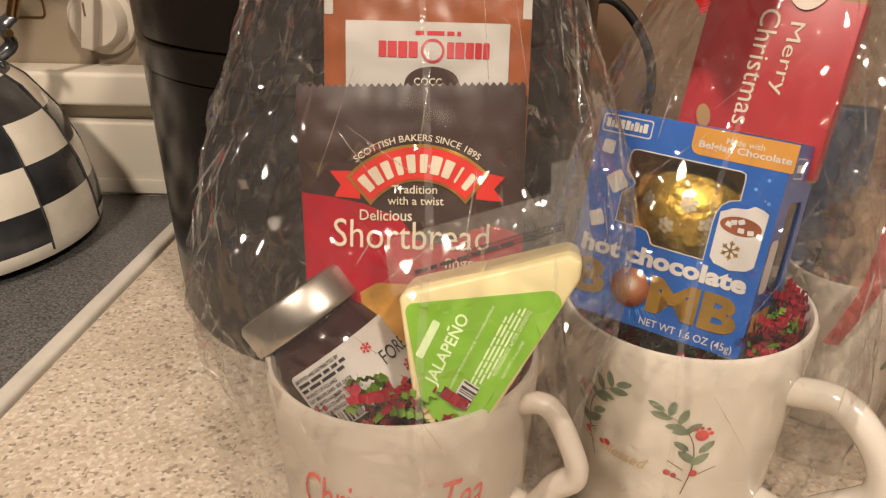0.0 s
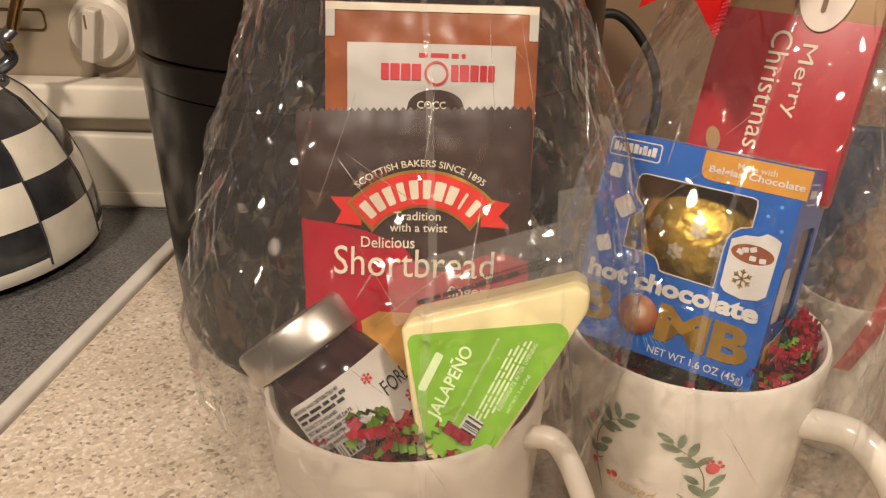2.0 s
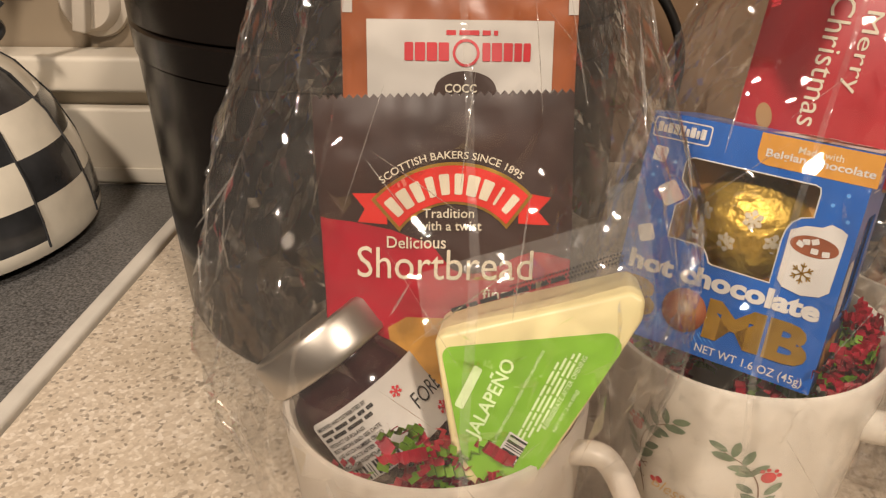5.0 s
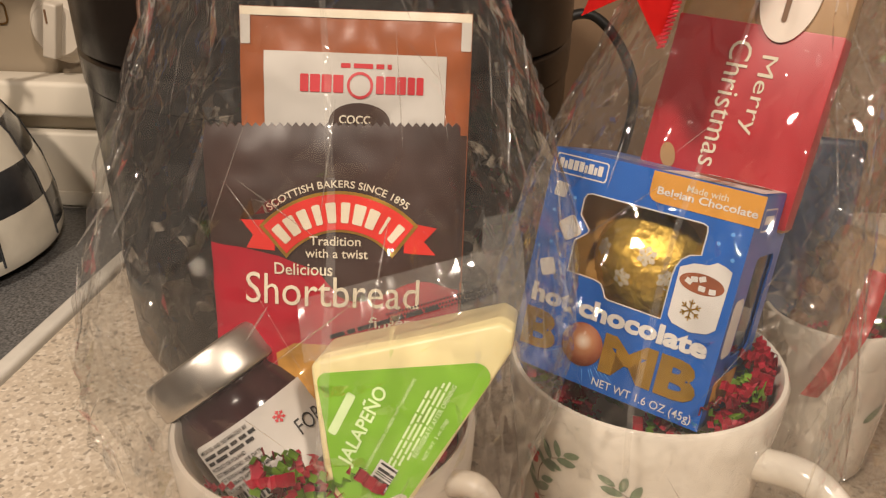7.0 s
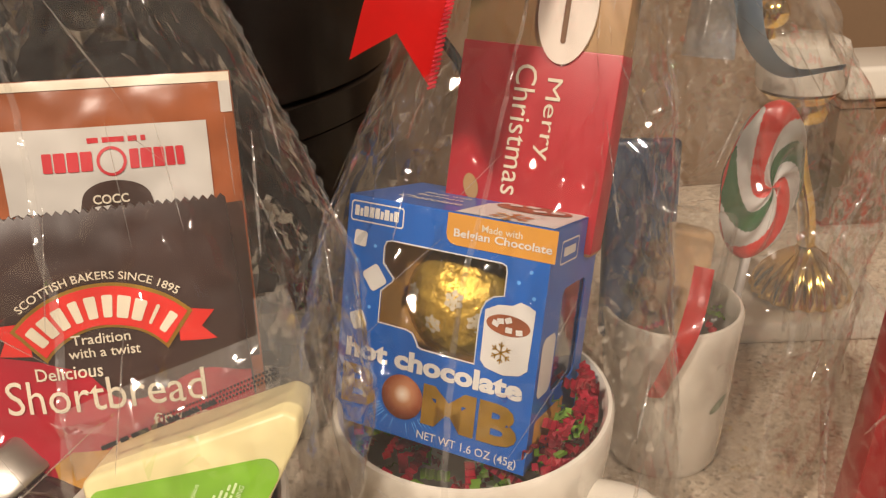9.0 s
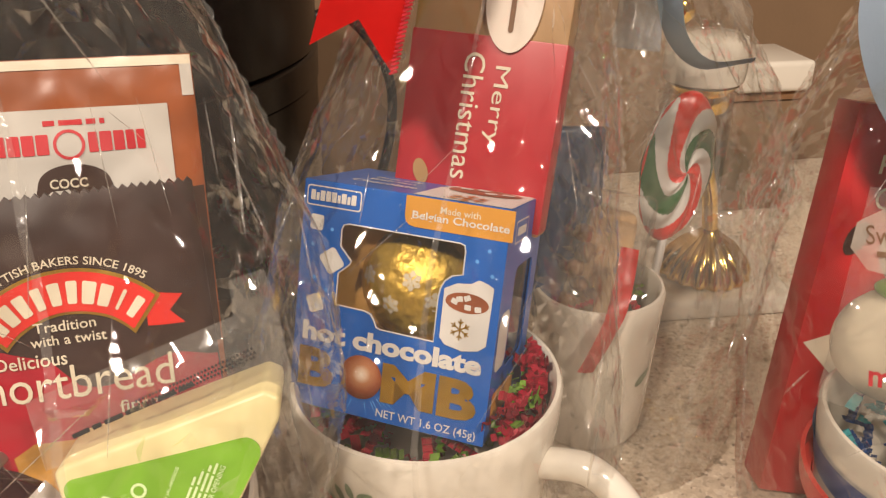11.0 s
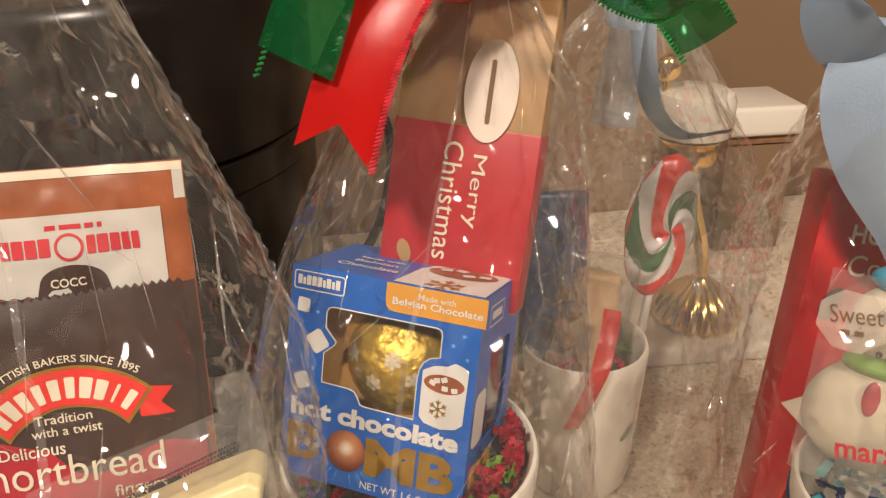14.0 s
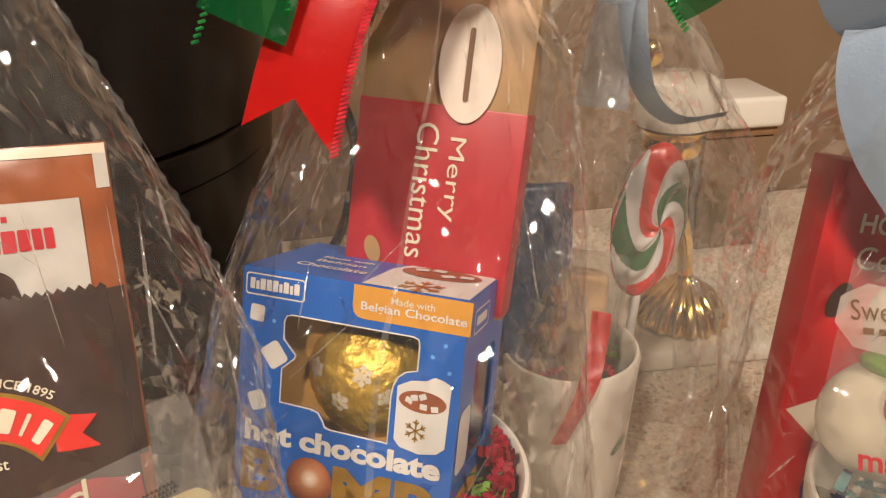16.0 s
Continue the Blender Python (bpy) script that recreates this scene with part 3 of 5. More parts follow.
def stove():
    t = thing("stove", KITCHEN @ pose(-0.72, 0.0, 0.0), "white stove with a grey speckled cooktop beside the counter", "stove")
    e = STOVE_EDGE + 0.72
    part("body", box_bm((-0.38, -0.50, -0.90), (e - 0.003, STOVE_BACK + 0.05, -0.014), 0.004), ENAMEL, t)
    part("cooktop", box_bm((-0.38, -0.50, -0.0135), (e - 0.001, STOVE_BACK - 0.001, -0.002), 0.0015), COOKTOP, t, "dark grey speckled cooktop surface")
    part("edge_trim", box_bm((e - 0.0005, -0.50, -0.012), (e + 0.0105, STOVE_BACK - 0.001, 0.0035), 0.003, 3), TRIM, t, "rounded off-white edge trim strip")
    part("back_ledge", box_bm((-0.38, STOVE_BACK, -0.013), (e + 0.007, STOVE_BACK + 0.012, 0.060), 0.003, 3), ENAMEL, t)
    part("ledge_lip", box_bm((-0.38, STOVE_BACK - 0.003, 0.0001), (e + 0.007, STOVE_BACK - 0.0002, 0.012), 0.0012), ENAMEL, t)
    part("upper_ledge", box_bm((-0.38, STOVE_BACK - 0.006, 0.074), (e + 0.007, STOVE_BACK + 0.028, 0.101), 0.004, 3), ENAMEL, t)
    part("recess", box_bm((-0.38, STOVE_BACK + 0.013, 0.0), (e + 0.007, STOVE_BACK + 0.027, 0.0735)), ENAMEL, t)
    # panel behind the ledges; its darker colour includes the shade there
    part("control_panel", box_bm((-0.38, STOVE_BACK + 0.030, 0.0), (e + 0.007, STOVE_BACK + 0.050, 0.30), 0.004), PANEL, t, "beige enamel control panel, darkened for the shade on it")
    for u in (-0.418 + 0.72, -0.60 + 0.72):
        k = lathe([(0.0285, 0.0), (0.029, 0.002), (0.0275, 0.006), (0.023, 0.008), (0.0205, 0.017), (0.019, 0.0185), (0.003, 0.0188)], 40, True)
        bmesh.ops.transform(k, matrix=pose(u, STOVE_BACK + 0.030, 0.137, 90), verts=k.verts)
        kn = part("knob", k, KNOB, t, "round cream stove knob")
        part("grip", (lambda b: (bmesh.ops.transform(b, matrix=pose(u, STOVE_BACK + 0.006, 0.137, 0, 12, 0), verts=b.verts), b)[1])(box_bm((-0.0052, -0.004, -0.0205), (0.0052, 0.012, 0.0205), 0.002, 3)), KNOB, kn)
        part("pointer", box_bm((u - 0.0006, STOVE_BACK + 0.0012, 0.143), (u + 0.0006, STOVE_BACK + 0.0022, 0.153)), TWIG, kn)
    frame_pts = [(-0.497 + 0.72 + x, STOVE_BACK + 0.029, 0.145 + z) for x, z in rect(-0.03, -0.008, 0.03, 0.008, 0.004)]
    part("panel_outline", tube(frame_pts + frame_pts[:1], 0.0008, 6), STEEL, t)


stove()


def kettle():
    t = thing("tea_kettle", pose(-0.533, 0.150, 0.0, 0, 0, 52), "round tea kettle in black and cream hand-painted checks", "kettle")
    prof = [(0.100, 0.003), (0.1085, 0.006), (0.1105, 0.011), (0.1095, 0.030), (0.1045, 0.056), (0.0935, 0.085), (0.0770, 0.110), (0.0560, 0.128), (0.0330, 0.138), (0.012, 0.141)]
    zs = [p[1] for p in prof]
    n, rows = 72, [0.016, 0.041, 0.068, 0.094, 0.118, 0.136]
    levels = sorted(set(rows + [0.003, 0.006, 0.011, 0.141] + [r + d for r in rows[:-1] for d in (0.008, 0.017)]))
    bm = bmesh.new()
    rings = []
    for z in levels:
        r = float(np.interp(z, zs, [p[0] for p in prof]))
        rings.append([bm.verts.new((r * math.cos(2 * math.pi * k / n), r * math.sin(2 * math.pi * k / n), z)) for k in range(n)])
    for j, (a, b) in enumerate(zip(rings, rings[1:])):
        row = sum(1 for q in rows if levels[j] >= q - 1e-6)
        for k in range(n):
            f = bm.faces.new((a[k], a[(k + 1) % n], b[(k + 1) % n], b[k]))
            f.material_index = 1 if row == 0 else (k // 6 + row) % 2
    bm.faces.new(list(reversed(rings[0])))
    bm.faces.new(rings[-1])
    part("body", bm, [CHK_BLACK, CHK_WHITE], t, "dome body with black and cream checks")
    for k in range(12):
        a = 2 * math.pi * (k * 6) / n
        pts = [(math.cos(a) * (r + 0.0002), math.sin(a) * (r + 0.0002), z) for r, z in prof[2:-1]]
        part("painted_line", tube(pts, 0.0009, 6), CHK_BLACK, t)
    part("lid", lathe([(0.036, 0.1375), (0.037, 0.140), (0.030, 0.145), (0.010, 0.150), (0.008, 0.153), (0.013, 0.160), (0.011, 0.168), (0.002, 0.171)], 40, True), CHK_BLACK, t)
    for s in (-1, 1):
        part("handle_bracket", tube(curve_points([(s * 0.062, 0.010, 0.121), (s * 0.074, 0.010, 0.130), (s * 0.070, 0.006, 0.142), (s * 0.078, 0.006, 0.150)], 8), 0.0055, 10, True, 0.6), CHK_BLACK, t, "dark metal handle bracket")
        part("rivet", tube([(s * 0.072, -0.006, 0.140), (s * 0.072, 0.020, 0.140)], 0.0028, 10), STEEL, t, "brass rivet")
    part("handle", tube(curve_points([(-0.078, 0.006, 0.150), (-0.090, 0.0, 0.20), (-0.05, 0, 0.245), (0, 0, 0.255), (0.05, 0, 0.245), (0.090, 0.0, 0.20), (0.078, 0.006, 0.150)], 10), 0.0042, 10), STEEL, t, "curved bronze wire handle")


kettle()


def black_canister():
    t = thing("black_appliance", pose(-0.203, 0.176, 0.0) @ Matrix.Diagonal((1.075, 1.075, 1.0, 1.0)), "tall glossy black cylindrical kitchen appliance on the counter", "appliance")
    part("body", lathe([(0.108, 0.0), (0.1130, 0.002), (0.1150, 0.008), (0.1165, 0.06), (0.1182, 0.150), (0.1182, 0.1515)], 96, True), BLACK, t)
    part("band", lathe([(0.1170, 0.1518), (0.1190, 0.1525), (0.1196, 0.1665), (0.1180, 0.168)], 96, True), BLACK, t)
    part("upper_body", lathe([(0.1180, 0.1683), (0.1195, 0.1695), (0.1205, 0.230), (0.1200, 0.235), (0.1175, 0.2385), (0.113, 0.2395), (0.108, 0.236)], 96, True), BLACK, t)
    part("lid", lathe([(0.107, 0.2363), (0.1075, 0.2375), (0.100, 0.2395), (0.06, 0.2420), (0.03, 0.2430)], 96, True), BLACK, t, "glossy black lid with rounded rim")
    part("lid_knob", lathe([(0.020, 0.2433), (0.022, 0.247), (0.020, 0.257), (0.008, 0.260)], 40, True), BLACK, t)


black_canister()
single("power_cable", tube(curve_points([(-0.115, 0.262, 0.150), (-0.075, 0.285, 0.165), (-0.045, 0.29, 0.120), (-0.055, 0.285, 0.055), (-0.09, 0.28, 0.010), (-0.13, 0.285, 0.004)], 12), 0.0032, 10), CABLE,
       "black rubber power cable behind the black appliance", "cable")


# ---- ornaments at the back of the counter ----
def ornament():
    t = thing("table_ornament", pose(0.152, 0.226, 0.0, 0, 0, 6), "white and gold ornament with a fluted gold foot", "ornament")
    part("base", box_bm((-0.062, -0.036, 0.0), (0.046, 0.050, 0.013), 0.004, 3), CERAMIC, t, "rectangular white base plate")
    n, bm = 144, bmesh.new()
    rings = []
    for r, z, f in ((0.0235, 0.0134, 0.10), (0.0255, 0.0150, 0.12), (0.0250, 0.0190, 0.12), (0.0215, 0.0270, 0.10), (0.0165, 0.0335, 0.07), (0.0105, 0.0385, 0.03), (0.0060, 0.0420, 0.0), (0.0050, 0.0440, 0.0)):
        rings.append([bm.verts.new((r * (1 + f * abs(math.cos(9 * a))) * math.cos(a), r * (1 + f * abs(math.cos(9 * a))) * math.sin(a), z)) for a in (2 * math.pi * k / n for k in range(n))])
    for a, b in zip(rings, rings[1:]):
        for k in range(n):
            bm.faces.new((a[k], a[(k + 1) % n], b[(k + 1) % n], b[k]))
    bm.faces.new(list(reversed(rings[0])))
    bm.faces.new(rings[-1])
    part("fluted_foot", bm, GOLD, t, "polished gold scalloped foot")
    part("stem", tube(curve_points([(0, 0, 0.043), (-0.003, 0.001, 0.066), (-0.010, 0.003, 0.092), (-0.015, 0.004, 0.118)], 8), 0.0048, 12), GOLD, t, "slender gold stem")
    top = pose(-0.0155, 0.005, 0.0)

    def turned_part(name, prof, material, label=""):
        b = lathe(prof, 64, True)
        bmesh.ops.transform(b, matrix=top, verts=b.verts)
        return part(name, b, material, t, label)
    turned_part("collar", [(0.008, 0.116), (0.0150, 0.119), (0.0165, 0.124), (0.0150, 0.129), (0.0185, 0.1325), (0.0205, 0.1345)], GOLD, "gold collar under the drum")
    turned_part("drum", [(0.0195, 0.1348), (0.0222, 0.1365), (0.0232, 0.143), (0.0230, 0.156), (0.0212, 0.1605), (0.0180, 0.1620), (0.004, 0.1622)], CERAMIC, "round white drum")
    part("finial_stem", tube([(-0.0330, 0.006, 0.160), (-0.0338, 0.006, 0.168)], 0.0022, 10), GOLD, t)
    ball = bmesh.new()
    bmesh.ops.create_uvsphere(ball, u_segments=28, v_segments=16, radius=0.0088)
    bmesh.ops.translate(ball, verts=ball.verts, vec=(-0.0340, 0.006, 0.1755))
    part("finial_ball", ball, GOLD, t, "polished gold ball finial")


ornament()


def back_box():
    t = thing("lidded_box", pose(0.2270, 0.3440, 0.0, 0, 0, 7), "small brown box with a white lid by the wall", "box")
    part("body", box_bm((-0.0265, 0.004, 0.0), (0.0265, 0.052, 0.0875), 0.002), WALL, t)
    # dark band that draws the shade below the lid as a solid strip
    part("rim", box_bm((-0.0275, 0.002, 0.0878), (0.0275, 0.054, 0.0945), 0.0015), TREAT, t, "dark brown band standing in for the shade under the lid")
    part("lid", box_bm((-0.0285, -0.003, 0.0948), (0.0285, 0.056, 0.1170), 0.004, 3), CERAMIC, t, "white lid with rounded edges")


back_box()


# ---- first gift: frosted mug with jam, cheese, biscuits and cocoa ----
MUG1 = pose(-0.108, -0.0625, 0.0, 0, 0, 14)
R1, B1, H1 = 0.0435, 0.037, 0.105


def frosted_mug():
    t = thing("frosted_mug", MUG1, "pale frosted mug with red script lettering inside a cellophane bag", "mug")
    part("body", lathe(mug_profile(R1, B1, H1), 80), FROSTED, t)
    part("handle", handle_bm(R1, B1 + 0.004, 0.097, 0.060, 0.0175, 60, 0.0034), FROSTED, t)
    s = mug_surf(R1, B1, H1)
    part("lettering", words("Christmas Tea", -0.002, 0.076, 0.060, 0.0150, s, 0.0003, 2, 0.0, 0.003, 0.45), SCRIPT_RED, t, "red script lettering")


frosted_mug()
crinkle("crinkle_paper", MUG1, R1 - 0.005, 240, 3, [CR_RED, CR_RED, CR_RED, CR_RED, CR_GREEN], "red and green crinkle-cut paper shreds filling the frosted mug", 0.097, 0.035)

crinkle("crinkle_paper", MUG1, R1 - 0.0045, 330, 21, [CR_RED, CR_RED, CR_RED, CR_GREEN], "heap of red crinkle paper at the front of the frosted mug", 0.1105, 0.014, lambda o: o.y < -0.024 and o.x > -0.012)

FACE1 = pose(0, 0, 0, 0, 0, 16.5)


def pouch_surf(half, top, bottom, puff):
    """A pillow-shaped pouch front: u across, v up, off outwards."""
    def surf(u, v, off):
        e = max(0.0, 1 - (abs(u) / half) ** 2.6) * max(0.0, min(1.0, (top - v) / 0.030) * min(1.0, (v - bottom) / 0.02))
        w = 0.0013 * noise.noise(Vector((u * 45, v * 60, half * 50))) + 0.0007 * noise.noise(Vector((u * 130, v * 150, 3)))
        return Vector((u, -puff * e ** 0.6 - w - off, v))
    return surf


def pouch_bm(half, top, bottom, puff, teeth=True):
    bm = bmesh.new()
    s = pouch_surf(half, top, bottom, puff)
    nu, nv = 64, 60
    sides = []
    for sign in (1, -1):
        grid = []
        for j in range(nv + 1):
            v = bottom + (top - bottom) * j / nv
            row = []
            for i in range(nu + 1):
                u = -half + 2 * half * i / nu
                vv = v + (0.0011 * (i % 2) if teeth and j == nv else 0)
                p = s(u, min(vv, top), 0)
                if sign < 0:
                    p.y = 0.0012 - 0.35 * p.y
                p.z = vv
                row.append(bm.verts.new(p))
            grid.append(row)
        for j in range(nv):
            for i in range(nu):
                q = (grid[j][i], grid[j][i + 1], grid[j + 1][i + 1], grid[j + 1][i])
                bm.faces.new(q if sign > 0 else tuple(reversed(q)))
        sides.append(grid)
    f, b = sides
    for i in range(nu):
        bm.faces.new((f[nv][i], f[nv][i + 1], b[nv][i + 1], b[nv][i]))
        bm.faces.new((f[0][i + 1], f[0][i], b[0][i], b[0][i + 1]))
    for j in range(nv):
        bm.faces.new((f[j][0], f[j + 1][0], b[j + 1][0], b[j][0]))
        bm.faces.new((f[j + 1][nu], f[j][nu], b[j][nu], b[j + 1][nu]))
    return bm


def biscuit_pouch():
    m = Matrix.Translation((-0.1071, -0.0512, 0.1407)) @ FACE1 @ pose(0, 0, 0, -11) @ Matrix.Scale(1.062, 4)
    t = thing("biscuit_pouch", m, "dark brown and crimson foil pouch of shortbread fingers", "biscuit pouch")
    half, top, bot, puff = 0.0325, 0.041, -0.066, 0.005
    s = pouch_surf(half, top, bot, puff)
    part("pouch", pouch_bm(half, top, bot, puff), POUCH, t, "dark brown foil pouch with a serrated top")
    red = [(-0.0322, -0.060), (0.0322, -0.060), (0.0322, -0.002)] + [(0.030 - 0.001 * k, -0.001 + 0.0026 * math.sin(k * 0.2)) for k in range(0, 30)] + [(-0.004, 0.0045), (-0.014, 0.0085), (-0.024, 0.0105), (-0.0322, 0.0115)]
    part("red_panel", sheet(red, (), s, 0.00015, 0, 0.004), RED, t, "crimson printed lower panel")
    part("biscuit_picture", sheet([(-0.016, -0.018), (-0.011, -0.0150), (0.000, -0.0155), (0.010, -0.020), (0.012, -0.040), (-0.014, -0.040)], (), s, 0.0003, 0, 0.004), BISCUIT, t, "golden biscuit picture")
    cx, cy, r = 0.0015, -0.0022, 0.0267
    band = [(cx + r * math.sin(a), cy + r * math.cos(a)) for a in np.linspace(-0.80, 0.80, 26)] + [(cx + (r - 0.0090) * math.sin(a), cy + (r - 0.0090) * math.cos(a)) for a in np.linspace(0.86, -0.86, 26)]
    edge = [(cx + (r + 0.0008) * math.sin(a), cy + (r + 0.0008) * math.cos(a)) for a in np.linspace(-0.83, 0.83, 26)] + [(cx + (r - 0.0097) * math.sin(a), cy + (r - 0.0097) * math.cos(a)) for a in np.linspace(0.92, -0.92, 26)]
    tails = [[(-0.0150, 0.0100), (-0.0225, 0.0105), (-0.0205, 0.0140), (-0.0235, 0.0180), (-0.0150, 0.0180)], [(0.0180, 0.0095), (0.0262, 0.0085), (0.0232, 0.0122), (0.0265, 0.0155), (0.0185, 0.0175)]]
    bn = part("banner", sheet(band, (), s, 0.0007, 0, 0.003), BANNER, t, "arched red banner")
    part("banner_edge", sheet(edge, (), s, 0.0005, 0, 0.003), GOLDPRINT, bn)
    for tail in tails:
        part("banner_tail", sheet(tail, (), s, 0.00035, 0, 0.003), BANNER, bn)
    sp = spun(r - 0.0072, cx, cy, s)
    k = 0
    for u in np.linspace(-0.0140, 0.0140, 10):
        w = (0.0021, 0.0024, 0.0021, 0.0017, 0.0021, 0.0019, 0.0025, 0.0023, 0.0007, 0.0017)[k]
        part("logo_block", sheet(rect(u - w / 2, 0.0, u + w / 2, 0.0052, 0.0004), (), sp, 0.0009), CREAM, bn, "plain cream block of the logo")
        k += 1
    part("arched_lettering", words("SCOTTISH BAKERS SINCE 1895", 0, 0.0024, 0.0350, 0.0019, spun(r + 0.0002, cx, cy, s), 0.0005, 0, 0.01, 0.002), CREAM, t)
    for body, x, y, w, h in (("Tradition", 0.0005, 0.0125, 0.0130, 0.0024), ("with a twist", 0.0008, 0.0092, 0.0160, 0.0024), ("Delicious", -0.0078, 0.0052, 0.0150, 0.0031), ("fingers", 0.0150, -0.0098, 0.0125, 0.0040)):
        part("lettering", words(body, x, y, w, h, s, 0.0006, -1.5, 0.008, 0.002), CREAM, t)
    part("title_lettering", words("Shortbread", -0.0006, -0.0008, 0.0450, 0.0082, s, 0.0006, -2.5, 0.0, 0.002), CREAM, t, "large cream lettering")


biscuit_pouch()


def cocoa_packet():
    m = Matrix.Translation((-0.1335, -0.0335, 0.1992)) @ FACE1 @ pose(0, 0, 0, -12) @ pose(0.0256, 0.004, 0.0, 0, 2, 0) @ Matrix.Scale(1.09, 4)
    t = thing("cocoa_packet", m, "brown cocoa mix packet with a white label band", "cocoa packet")
    half, top, bot, puff = 0.0300, 0.0115, -0.095, 0.0035
    s = pouch_surf(half, top, bot, puff)
    part("packet", pouch_bm(half, top, bot, puff, False), COCOA, t, "reddish brown packet")
    part("top_seal", sheet(rect(-0.0298, 0.0092, 0.0298, 0.0113), (), s, 0.0003, 0, 0.004), CREAM, t, "cream sealed top edge")
    for x0, x1 in ((-0.0298, -0.0272), (0.0272, 0.0298)):
        part("side_mark", sheet(rect(x0, 0.0020, x1, 0.0092), (), s, 0.0003, 0, 0.004), PAPER, t)
    wave = [(-0.0235 + 0.047 * k / 30, -0.0195 + 0.0006 * (k % 2)) for k in range(31)]
    part("label", sheet(wave + [(0.0236, 0.0005), (-0.0236, 0.0005)], (), s, 0.0004, 0, 0.004), PAPER, t, "white label band")
    part("lower_panel", sheet(rect(-0.0297, -0.060, 0.0297, -0.0196), (), s, 0.0003, 0, 0.004), COCOA_DARK, t, "dark brown lower panel")
    part("small_lettering", text_lines(-0.0035, -0.0032, [0.013], 0.002, 0.0012, 0, s, 0.0006), LOGO_RED, t)
    x = -0.0140
    for w in (0.0026, 0.0030, 0.0030, 0.0030):
        part("logo_block", sheet(rect(x, -0.0095, x + w - 0.0004, -0.0050, 0.0003), (), s, 0.0006), LOGO_RED, t)
        x += w
    part("logo_ring", sheet(ellipse(0.0015, -0.0075, 0.0034, 0.0034), [ellipse(0.0015, -0.0075, 0.0027, 0.0027)], s, 0.0006), LOGO_RED, t)
    x = 0.0056
    for w in (0.0024, 0.0030, 0.0027, 0.0023, 0.0022):
        part("logo_block", sheet(rect(x, -0.0095, x + w - 0.0004, -0.0050, 0.0003), (), s, 0.0006), LOGO_RED, t)
        x += w
    part("dark_badge", sheet([(-0.0072, -0.0196)] + arc(0.0015, -0.0165, 0.0078, 168, 12, 12, 0.0046) + [(0.0102, -0.0196)], (), s, 0.0006), COCOA_DARK, t, "dark brown arched badge")
    part("lettering", words("COCOA", 0.0015, -0.0162, 0.0105, 0.0022, s, 0.0009, 0, 0.02), CREAM, t)


cocoa_packet()


